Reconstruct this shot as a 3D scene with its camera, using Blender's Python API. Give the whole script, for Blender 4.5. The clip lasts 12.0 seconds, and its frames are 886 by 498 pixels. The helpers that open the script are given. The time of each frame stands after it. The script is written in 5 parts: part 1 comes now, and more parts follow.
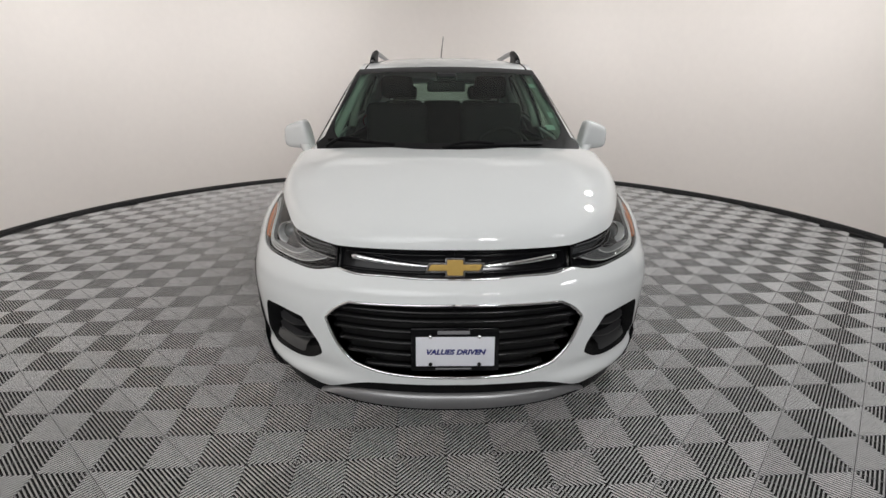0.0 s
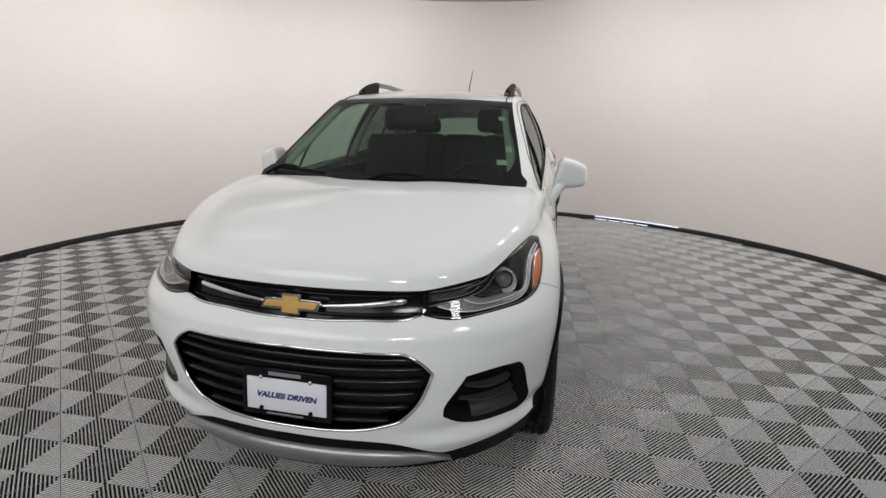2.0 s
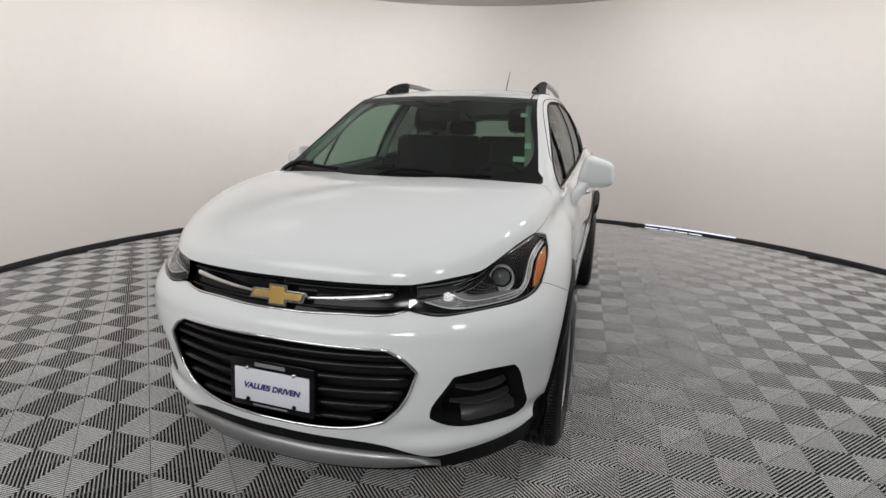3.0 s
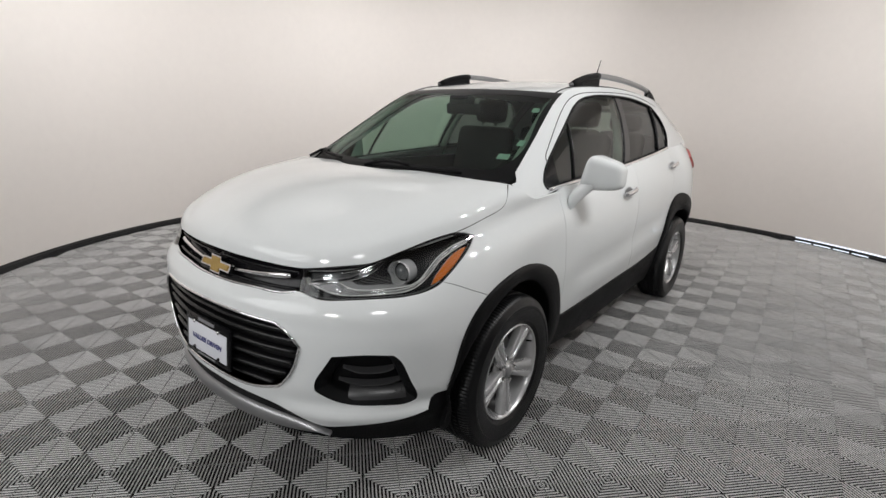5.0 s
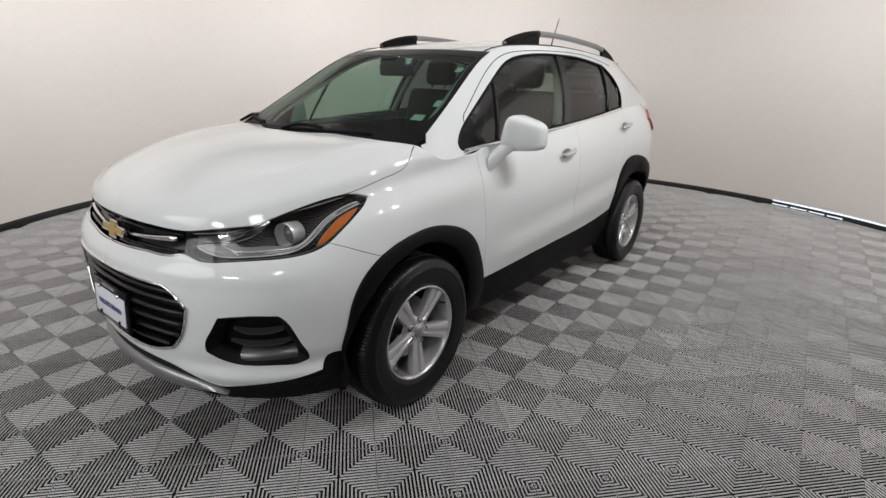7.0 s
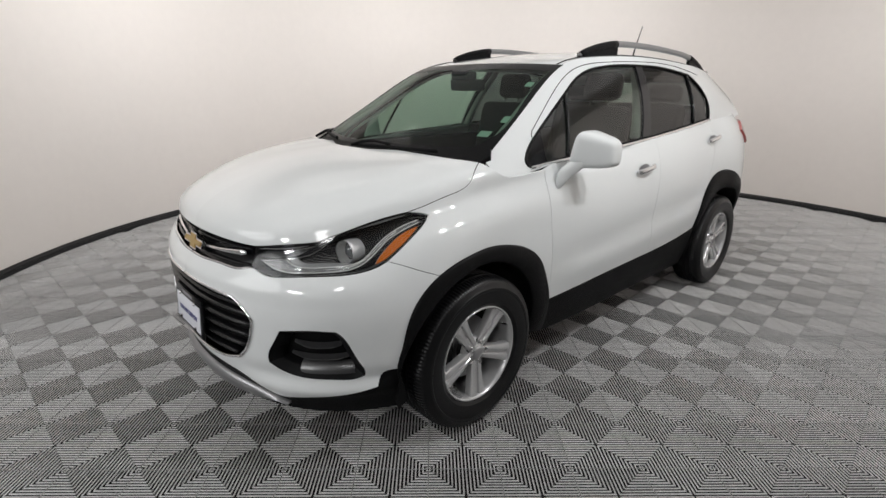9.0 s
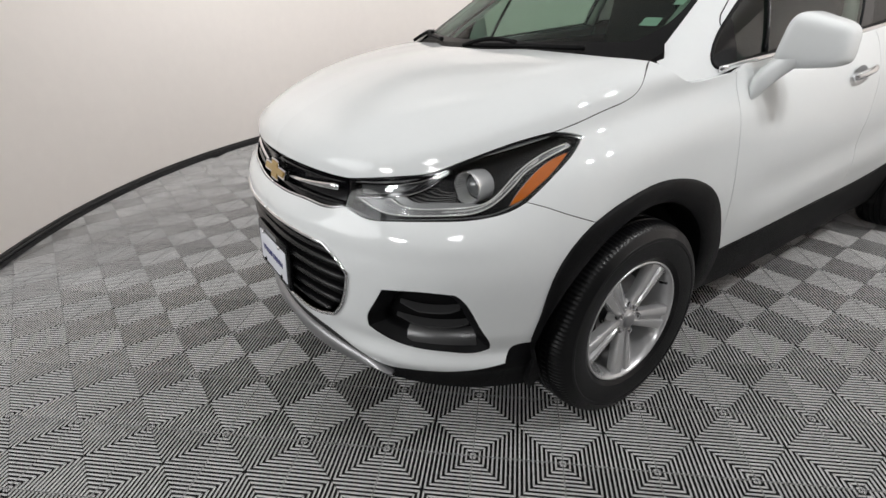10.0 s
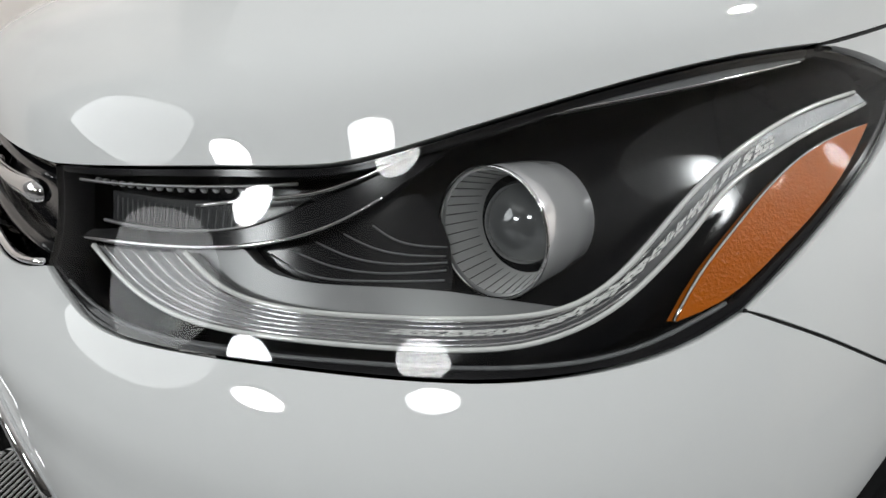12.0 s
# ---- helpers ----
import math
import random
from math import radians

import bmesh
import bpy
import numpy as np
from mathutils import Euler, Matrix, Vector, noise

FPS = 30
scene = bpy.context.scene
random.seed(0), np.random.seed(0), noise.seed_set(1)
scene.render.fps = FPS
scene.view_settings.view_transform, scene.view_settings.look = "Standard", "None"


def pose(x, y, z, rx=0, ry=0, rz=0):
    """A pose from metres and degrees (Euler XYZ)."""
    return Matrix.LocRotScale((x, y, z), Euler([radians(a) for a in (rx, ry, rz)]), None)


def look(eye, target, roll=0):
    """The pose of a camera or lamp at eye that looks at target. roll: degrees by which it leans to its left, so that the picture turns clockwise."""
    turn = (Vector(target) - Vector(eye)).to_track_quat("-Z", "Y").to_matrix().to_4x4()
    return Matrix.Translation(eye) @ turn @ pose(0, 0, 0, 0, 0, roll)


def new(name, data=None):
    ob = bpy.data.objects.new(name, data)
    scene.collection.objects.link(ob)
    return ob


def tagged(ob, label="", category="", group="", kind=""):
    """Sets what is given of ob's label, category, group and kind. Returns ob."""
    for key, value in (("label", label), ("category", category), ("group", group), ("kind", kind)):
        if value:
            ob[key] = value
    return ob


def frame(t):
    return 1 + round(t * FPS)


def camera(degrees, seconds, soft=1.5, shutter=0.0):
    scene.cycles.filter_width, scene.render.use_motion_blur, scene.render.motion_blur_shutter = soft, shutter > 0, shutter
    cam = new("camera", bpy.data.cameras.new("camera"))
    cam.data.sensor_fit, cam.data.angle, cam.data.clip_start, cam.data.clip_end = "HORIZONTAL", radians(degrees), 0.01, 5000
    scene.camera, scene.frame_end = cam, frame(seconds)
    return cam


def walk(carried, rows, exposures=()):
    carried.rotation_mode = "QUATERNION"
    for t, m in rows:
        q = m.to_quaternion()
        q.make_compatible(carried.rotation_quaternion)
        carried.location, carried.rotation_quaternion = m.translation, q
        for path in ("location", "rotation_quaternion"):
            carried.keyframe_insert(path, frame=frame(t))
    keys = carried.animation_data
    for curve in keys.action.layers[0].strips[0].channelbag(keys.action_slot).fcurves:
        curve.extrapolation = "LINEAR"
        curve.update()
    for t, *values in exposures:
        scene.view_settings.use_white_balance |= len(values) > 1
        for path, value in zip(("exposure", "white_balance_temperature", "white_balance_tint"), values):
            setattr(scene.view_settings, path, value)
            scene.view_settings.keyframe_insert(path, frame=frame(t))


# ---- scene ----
# ---- camera ----
cam = camera(82.19, 12.0)
PATH = [
    (0, -0.072, -1.601, 1.404, 72.62, -0.20, -0.91),
    (0.5, -0.023, -1.558, 1.391, 73.42, 0.26, 0.23),
    (1, 0.126, -1.520, 1.375, 76.06, 1.17, 1.25),
    (1.5, 0.507, -1.513, 1.395, 78.44, 1.00, 4.58),
    (2, 0.801, -1.340, 1.381, 76.40, -1.33, 12.11),
    (2.5, 0.882, -1.280, 1.376, 76.98, -2.52, 16.68),
    (3, 0.987, -1.225, 1.320, 77.28, -1.19, 18.43),
    (3.2, 1.062, -1.226, 1.301, 76.56, -1.37, 19.02),
    (4.8, 1.727, -0.923, 1.396, 75.38, -2.93, 35.94),
    (5, 1.805, -0.853, 1.396, 75.01, -2.42, 38.02),
    (5.5, 1.937, -0.635, 1.401, 76.10, -0.63, 38.78),
    (6, 2.196, -0.479, 1.407, 77.72, -0.47, 36.58),
    (6.5, 2.197, -0.509, 1.400, 73.86, -1.95, 36.03),
    (7, 2.138, -0.596, 1.378, 71.60, -1.55, 38.52),
    (7.2, 2.116, -0.617, 1.390, 71.74, -1.13, 40.15),
    (8.8, 2.155, -0.515, 1.418, 72.95, -0.10, 45.64),
    (9, 2.150, -0.515, 1.410, 72.36, -0.55, 47.28),
    (9.5, 1.992, -0.462, 1.308, 69.22, 0.21, 53.60),
    (10, 1.675, -0.350, 1.283, 64.25, 1.67, 56.02),
    (10.5, 1.388, -0.107, 1.263, 61.75, -1.29, 58.50),
    (11, 1.031, 0.053, 1.109, 63.12, -5.17, 54.09),
    (11.5, 0.906, 0.162, 0.994, 65.05, -3.33, 52.69),
    (12, 0.889, 0.179, 0.975, 65.97, -3.04, 53.84),
]
walk(cam, [(t, pose(x, y, z, rx, ry, rz)) for t, x, y, z, rx, ry, rz in PATH], exposures=((0, 0.12, 6500, 10), (9.0, 0.18, 6500, 10), (9.5, 0.31, 6500, 10), (10.5, 0.38, 6480, 10), (11, 0.12, 6470, 10), (11.5, 0.26, 6450, 9.5), (12, 0.23, 6420, 8)))

# ---- world and light ----
world = bpy.data.worlds.new("world")
scene.world = world
world.use_nodes = True
world.node_tree.nodes["Background"].inputs["Color"].default_value = (0.9, 0.92, 1.0, 1)
world.node_tree.nodes["Background"].inputs["Strength"].default_value = 0.02
ROOM_X, ROOM_Y, ROOM_R, ROOM_H = -0.05, 2.88, 4.34, 3.28


def lamp(name, kind, m, energy, colour=(1, 1, 1), **settings):
    data = bpy.data.lights.new(name, kind)
    data.energy, data.color = energy, colour
    for key, value in settings.items():
        if key == "size":
            data.size = value
        elif key == "size_y":
            data.size_y = value
        elif key == "shape":
            data.shape = value
        elif key == "spread":
            data.spread = radians(value)
    ob = new(name, data)
    ob.matrix_world = m
    return ob


WARM = (0.99, 0.995, 1.0)
# two round lamps and a softbox about the entrance, the chief light of the place
for lx, ly, lz, watts, size in ((2.35, -1.50, 2.35, 8.5, 0.55), (1.10, -3.45, 2.15, 29, 0.80)):
    lamp("entrance_lamp", "AREA", look((lx, ly, lz), (0, 1.4, 0.9)), watts, WARM, shape="ELLIPSE", size=size, size_y=0.45)
lamp("entrance_softbox", "AREA", look((-1.35, -3.35, 2.25), (0, 1.4, 0.9)), 48, WARM, shape="ELLIPSE", size=3.3, size_y=2.3)
# pair of round lamps under the ceiling
for ly in (1.80, 2.55):
    lamp("ceiling_lamp", "AREA", look((ROOM_X + 2.5, ly, 3.1), (0.7, ly - 0.3, 0.9)), 15, WARM, shape="DISK", size=0.22, spread=165)
# wide unseen fill light added over the car, spread across the ceiling
lamp("overhead_fill", "AREA", look((ROOM_X, 2.5, 3.24), (ROOM_X, 2.51, 0)), 31, WARM, shape="ELLIPSE", size=6.4, size_y=7.0)
for sx in (-1, 1):
    # fill lamps added under the ceiling to brighten the walls, spread limited
    for deg, watts in ((-32, 24.5), (16, 21), (60, 18)):
        if sx > 0 and deg < 0:
            continue
        a = radians(deg)
        c, s = sx * math.cos(a), math.sin(a)
        lamp("wall_fill", "AREA", look((ROOM_X + 2.0 * c, ROOM_Y + 2.0 * s, 3.05), (ROOM_X + 4.3 * c, ROOM_Y + 4.3 * s, 1.95)), watts, WARM, shape="DISK", size=0.7, spread=135)

# ---- materials ----


def material(name, colour, rough=0.5, metal=0.0, coat=0.0, vary=0.06, scale=30.0, bump=0.0, bump_scale=400.0, spec=0.5, glass=0.0, emit=0.0, rand=0.0, coat_rough=0.03):
    m = bpy.data.materials.new(name)
    m.use_nodes = True
    nodes, links = m.node_tree.nodes, m.node_tree.links
    b = nodes["Principled BSDF"]
    b.inputs["Base Color"].default_value = (*colour, 1)
    b.inputs["Roughness"].default_value = rough
    b.inputs["Metallic"].default_value = metal
    b.inputs["Coat Weight"].default_value = coat
    b.inputs["Coat Roughness"].default_value = coat_rough
    b.inputs["Specular IOR Level"].default_value = spec
    b.inputs["Transmission Weight"].default_value = glass
    if emit:
        b.inputs["Emission Color"].default_value = (*colour, 1)
        b.inputs["Emission Strength"].default_value = emit
    coords = nodes.new("ShaderNodeTexCoord")
    if vary:
        n1 = nodes.new("ShaderNodeTexNoise")
        n1.inputs["Scale"].default_value = scale
        n1.inputs["Detail"].default_value = 6
        links.new(coords.outputs["Object"], n1.inputs["Vector"])
        n2 = nodes.new("ShaderNodeTexNoise")
        n2.inputs["Scale"].default_value = scale / 14
        n2.inputs["Detail"].default_value = 3
        links.new(coords.outputs["Object"], n2.inputs["Vector"])
        add = nodes.new("ShaderNodeMath")
        add.operation = "ADD"
        links.new(n1.outputs["Fac"], add.inputs[0])
        links.new(n2.outputs["Fac"], add.inputs[1])
        last = add.outputs[0]
        if rand:
            info = nodes.new("ShaderNodeObjectInfo")
            r = nodes.new("ShaderNodeMath")
            r.operation = "MULTIPLY_ADD"
            links.new(info.outputs["Random"], r.inputs[0])
            r.inputs[1].default_value = rand
            links.new(last, r.inputs[2])
            last = r.outputs[0]
        ramp = nodes.new("ShaderNodeMapRange")
        ramp.inputs["From Min"].default_value, ramp.inputs["From Max"].default_value = 0.6, 1.4
        ramp.inputs["To Min"].default_value, ramp.inputs["To Max"].default_value = 1 - vary, 1 + vary
        links.new(last, ramp.inputs["Value"])
        mix = nodes.new("ShaderNodeVectorMath")
        mix.operation = "SCALE"
        mix.inputs[0].default_value = colour
        links.new(ramp.outputs["Result"], mix.inputs["Scale"])
        links.new(mix.outputs["Vector"], b.inputs["Base Color"])
        rr = nodes.new("ShaderNodeMath")
        rr.operation = "MULTIPLY"
        rr.inputs[1].default_value = rough
        links.new(ramp.outputs["Result"], rr.inputs[0])
        links.new(rr.outputs[0], b.inputs["Roughness"])
    if bump:
        n3 = nodes.new("ShaderNodeTexNoise")
        n3.inputs["Scale"].default_value = bump_scale
        n3.inputs["Detail"].default_value = 4
        links.new(coords.outputs["Object"], n3.inputs["Vector"])
        bp = nodes.new("ShaderNodeBump")
        bp.inputs["Strength"].default_value = bump
        bp.inputs["Distance"].default_value = 0.002
        links.new(n3.outputs["Fac"], bp.inputs["Height"])
        links.new(bp.outputs["Normal"], b.inputs["Normal"])
    return m


WALL = material("wall_paint", (0.812, 0.762, 0.722), 0.75, vary=0.02, scale=12, bump=0.08, bump_scale=90)
HALL = material("unseen_hall_grey", (0.30, 0.29, 0.28), 0.75, vary=0.03, scale=10, bump=0.08, bump_scale=90)
CEIL = material("ceiling_paint", (0.56, 0.54, 0.52), 0.8, vary=0.03, scale=8)
# Rib colours carry light: shoulders lightened, tops dimmer, feet near black as shade.
RIB_TOP = material("dimmer_rib_tops", (0.43, 0.428, 0.424), 0.4, spec=0.2, vary=0.22, scale=30, rand=0.3)
RIB = material("lit_rib_plastic", (0.72, 0.716, 0.71), 0.36, spec=0.4, vary=0.2, scale=30, rand=0.3)
RIB_FOOT = material("shaded_rib_feet", (0.035, 0.034, 0.033), 0.7, spec=0.1, vary=0.3, scale=40)
# Near-black for hidden parts and gaps; under the tiles its blackness stands for shade.
PIT = material("part_and_shade_black", (0.006, 0.006, 0.006), 0.8, vary=0.1)
BASE = material("black_baseboard", (0.015, 0.015, 0.016), 0.4, vary=0.15, scale=60)
PAINT = material("white_car_paint", (0.80, 0.822, 0.822), 0.5, spec=0.06, coat=1.0, coat_rough=0.015, vary=0.008, scale=800)
PLAST = material("black_plastic", (0.0055, 0.0055, 0.006), 0.5, spec=0.11, vary=0.15, scale=90, bump=0.25, bump_scale=900)
GLOSS = material("gloss_black", (0.006, 0.006, 0.007), 0.14, spec=0.25, vary=0.05)
RUBBER = material("tyre_rubber", (0.0045, 0.0045, 0.005), 0.36, spec=0.3, vary=0.2, scale=60, bump=0.2, bump_scale=500)
CHROME = material("chrome", (0.85, 0.85, 0.86), 0.08, metal=1.0, vary=0.03)
ALLOY = material("silver_alloy", (0.62, 0.62, 0.625), 0.24, metal=0.62, coat=0.8, vary=0.05, scale=200)
SLAT = material("satin_grey_plastic", (0.006, 0.006, 0.0065), 0.24, spec=0.36, vary=0.12, scale=120)
HOUSING = material("lamp_housing_black", (0.013, 0.013, 0.015), 0.16, spec=0.35, vary=0.04)
SILVER = material("silver_trim_paint", (0.33, 0.33, 0.335), 0.35, metal=0.7, vary=0.06, scale=300)
FRIT = material("black_glass_edge", (0.004, 0.004, 0.0045), 0.3, spec=0.1, vary=0.05)
DARK = material("dark_interior", (0.016, 0.016, 0.018), 0.65, vary=0.2, scale=50, bump=0.2)
GOLD = material("gold_badge", (0.50, 0.33, 0.09), 0.3, metal=0.55, coat=0.4, vary=0.1, scale=500)

# ---- mesh helpers ----


def mesh_object(name, verts, faces, mat, parent=None, label="", smooth=True):
    me = bpy.data.meshes.new(name)
    me.from_pydata([tuple(v) for v in verts], [], [tuple(f) for f in faces])
    me.update()
    if smooth:
        me.polygons.foreach_set("use_smooth", [True] * len(me.polygons))
    me.materials.append(mat)
    ob = new(name, me)
    if parent:
        ob.parent = parent
    if label:
        ob["label"] = label
    return ob


def part(name, bm, mat, parent, label="", smooth=False, angle=35):
    me = bpy.data.meshes.new(name)
    bm.normal_update()
    bm.to_mesh(me)
    bm.free()
    me.materials.append(mat)
    if smooth:
        me.polygons.foreach_set("use_smooth", [True] * len(me.polygons))
        me.set_sharp_from_angle(angle=radians(angle))
    ob = new(name, me)
    if parent:
        ob.parent = parent
    if label:
        ob["label"] = label
    return ob


def thing(name, label, category, group="", at=(0, 0, 0)):
    ob = new(name)
    ob.empty_display_size = 0.1
    ob.location = at
    return tagged(ob, label, category, group)


def grid_faces(nu, nv, close_u=False):
    out = []
    for i in range(nu if close_u else nu - 1):
        for j in range(nv - 1):
            a, b = i * nv + j, ((i + 1) % nu) * nv + j
            out.append((a, b, b + 1, a + 1))
    return out


def lathe(profile, n, axis="x"):
    """Verts and faces of a profile of (radius, along) turned round the x axis."""
    verts = []
    for i in range(n):
        a = 2 * math.pi * i / n
        for r, s in profile:
            verts.append((s, r * math.cos(a), r * math.sin(a)))
    return verts, grid_faces(n, len(profile), True)


class Spline:
    """Natural cubic spline through a few control values."""

    def __init__(self, knots, values):
        self.t, self.y = np.array(knots, float), np.array(values, float)
        if self.y.ndim == 1:
            self.y = self.y[:, None]
        n = len(self.t)
        h = np.diff(self.t)
        a = np.zeros((n, n))
        b = np.zeros((n, self.y.shape[1]))
        a[0, 0] = a[-1, -1] = 1
        for i in range(1, n - 1):
            a[i, i - 1], a[i, i], a[i, i + 1] = h[i - 1], 2 * (h[i - 1] + h[i]), h[i]
            b[i] = 6 * ((self.y[i + 1] - self.y[i]) / h[i] - (self.y[i] - self.y[i - 1]) / h[i - 1])
        self.m = np.linalg.solve(a, b)

    def __call__(self, x):
        x = np.atleast_1d(np.asarray(x, float))
        i = np.clip(np.searchsorted(self.t, x) - 1, 0, len(self.t) - 2)
        h = (self.t[i + 1] - self.t[i])[:, None]
        a, b = (self.t[i + 1] - x)[:, None] / h, (x - self.t[i])[:, None] / h
        return a * self.y[i] + b * self.y[i + 1] + ((a**3 - a) * self.m[i] + (b**3 - b) * self.m[i + 1]) * h * h / 6


def box_bm(sx, sy, sz, bevel=0.0, seg=2):
    bm = bmesh.new()
    bmesh.ops.create_cube(bm, size=1)
    bmesh.ops.scale(bm, vec=(sx, sy, sz), verts=bm.verts)
    if bevel:
        bmesh.ops.bevel(bm, geom=bm.edges[:], offset=bevel, segments=seg, affect="EDGES", profile=0.5)
    return bm


# ---- room ----


WALL_FROM = -13


def room():
    n = 150
    ang = [radians(WALL_FROM + (247 - WALL_FROM) * i / n) for i in range(n + 1)]
    prof = [(ROOM_R, 0.0), (ROOM_R, ROOM_H), (ROOM_R + 0.12, ROOM_H), (ROOM_R + 0.12, 0.0)]
    verts = [(ROOM_X + r * math.cos(a), ROOM_Y + r * math.sin(a), z) for a in ang for r, z in prof]
    faces = [(i * 4 + k, i * 4 + (k + 1) % 4, i * 4 + 4 + (k + 1) % 4, i * 4 + 4 + k) for i in range(n) for k in range(4)]
    faces += [(3, 2, 1, 0), (n * 4, n * 4 + 1, n * 4 + 2, n * 4 + 3)]
    ob = mesh_object("wall_round", verts, faces, WALL)
    ob.data.set_sharp_from_angle(angle=radians(40))
    tagged(ob, "smooth cream painted curved studio wall", "wall", kind="structure")
    # unseen hall added behind the opening, grey so that side stays dim
    x0, x1, y0, y1 = ROOM_X - 2.6, 7.0, -5.2, 1.9
    corner = ROOM_X + ROOM_R * math.cos(radians(WALL_FROM)) + 0.06
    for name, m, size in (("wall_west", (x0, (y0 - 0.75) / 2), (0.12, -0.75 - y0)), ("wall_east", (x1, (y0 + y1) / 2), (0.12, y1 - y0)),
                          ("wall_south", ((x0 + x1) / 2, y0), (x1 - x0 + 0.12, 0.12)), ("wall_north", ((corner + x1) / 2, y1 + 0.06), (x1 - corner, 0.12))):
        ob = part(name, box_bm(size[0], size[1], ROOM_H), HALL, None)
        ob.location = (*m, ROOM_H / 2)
        tagged(ob, "plain grey wall of the unseen hall, added to stay dim", "wall", kind="structure")
    ob = part("ceiling", box_bm(12.0, 12.9, 0.1), CEIL, None)
    ob.location = (ROOM_X + 1.4, 1.15, ROOM_H + 0.05)
    tagged(ob, "flat grey painted studio ceiling", "ceiling", kind="structure")


room()
TILE, TURN_DEG = 0.27803, 3.197


def floor():
    # Black sheet just below the ribs, coloured as the shade between them.
    bm = box_bm(12.0, 12.9, 0.1)
    bmesh.ops.translate(bm, verts=bm.verts, vec=(1.4, 0, 0))
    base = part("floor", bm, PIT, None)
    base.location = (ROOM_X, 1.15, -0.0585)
    tagged(base, "grey ribbed interlocking plastic tile floor over shade-black sheet", "floor", kind="structure")
    return base


FLOOR = floor()
# ---- car body surface ----
# Section rails round the car: a fan about (0, AX) at the nose, straight along the doors, a fan about (0, BX) at the tail.
AX, BX, STEP = 1.15, 3.5, 0.01466
US = [0, 15, 30, 45, 60, 75, 90, 120.7, 168.4, 209.4, 250.3, 280.3, 310.3, 340.3]
RAILS_R = [
    [1.055, 1.06, 1.06, 1.02, 0.95, 0.86, 0.78, 0.76, 0.76, 0.76, 0.78, 0.82, 0.76, 0.66],
    [1.085, 1.095, 1.11, 1.08, 0.985, 0.89, 0.82, 0.795, 0.795, 0.80, 0.825, 0.87, 0.81, 0.70],
    [1.105, 1.12, 1.13, 1.103, 1.002, 0.897, 0.838, 0.825, 0.825, 0.83, 0.855, 0.90, 0.84, 0.73],
    [1.11, 1.125, 1.145, 1.118, 1.01, 0.893, 0.846, 0.845, 0.845, 0.85, 0.87, 0.92, 0.86, 0.75],
    [1.097, 1.11, 1.131, 1.098, 0.995, 0.887, 0.842, 0.845, 0.845, 0.85, 0.868, 0.92, 0.86, 0.74],
    [1.055, 1.066, 1.085, 1.03, 0.952, 0.862, 0.825, 0.825, 0.826, 0.83, 0.845, 0.90, 0.83, 0.70],
    [1.04, 1.053, 1.06, 0.972, 0.880, 0.799, 0.779, 0.788, 0.788, 0.788, 0.79, 0.85, 0.78, 0.64],
    [0.955, 0.962, 0.96, 0.887, 0.808, 0.754, 0.742, 0.757, 0.757, 0.75, 0.735, 0.78, 0.71, 0.57],
    [0.58, 0.58, 0.57, 0.53, 0.47, 0.44, 0.43, 0.70, 0.70, 0.69, 0.66, 0.68, 0.62, 0.50],
    [0.02, 0.02, 0.02, 0.02, 0.02, 0.02, 0.02, 0.40, 0.40, 0.40, 0.40, 0.40, 0.40, 0.40],
]
RAILS_Z = [
    [0.21, 0.21, 0.21, 0.21, 0.22, 0.22, 0.22, 0.22, 0.22, 0.22, 0.23, 0.27, 0.28, 0.28],
    [0.335, 0.335, 0.34, 0.35, 0.36, 0.36, 0.34, 0.32, 0.32, 0.33, 0.36, 0.39, 0.40, 0.40],
    [0.48, 0.48, 0.48, 0.49, 0.51, 0.53, 0.51, 0.48, 0.48, 0.50, 0.53, 0.54, 0.54, 0.54],
    [0.62, 0.62, 0.62, 0.63, 0.66, 0.69, 0.68, 0.65, 0.65, 0.67, 0.69, 0.69, 0.69, 0.69],
    [0.72, 0.72, 0.727, 0.743, 0.784, 0.82, 0.82, 0.81, 0.82, 0.84, 0.86, 0.86, 0.86, 0.86],
    [0.80, 0.80, 0.82, 0.855, 0.895, 0.925, 0.935, 0.94, 0.955, 0.98, 1.01, 1.02, 1.02, 1.02],
    [0.885, 0.885, 0.895, 0.935, 0.977, 1.005, 1.025, 1.035, 1.06, 1.10, 1.14, 1.15, 1.15, 1.15],
    [0.975, 0.977, 0.988, 1.03, 1.07, 1.097, 1.112, 1.083, 1.123, 1.167, 1.22, 1.24, 1.24, 1.24],
    [1.10, 1.10, 1.103, 1.115, 1.128, 1.137, 1.142, 1.09, 1.12, 1.17, 1.22, 1.25, 1.25, 1.25],
    [1.152, 1.152, 1.152, 1.152, 1.152, 1.152, 1.152, 1.08, 1.11, 1.16, 1.21, 1.24, 1.24, 1.24],
]
RAIL_SPLINES = [Spline(US, np.column_stack([r, z])) for r, z in zip(RAILS_R, RAILS_Z)]
NV = len(RAIL_SPLINES)
CREASE = 0.007
HOOD_CREASE = Spline([0, 20.7, 25.3, 37.7, 48.3, 64.2, 90], [6.6, 6.76, 6.94, 7.1, 7.27, 7.49, 7.7])


def spine(u):
    """Origin y and outward direction of the section plane at u (arrays)."""
    u = np.asarray(u, float)
    front, rear = u <= 90, u >= 250.3
    y0 = np.where(front, AX, np.where(rear, BX, AX + (u - 90) * STEP))
    a = np.radians(np.where(front, u, 90))
    b = np.radians(np.where(rear, u - 250.3, 0))
    dx = np.where(rear, np.cos(b), np.sin(a))
    dy = np.where(rear, np.sin(b), -np.cos(a))
    return y0, dx, dy


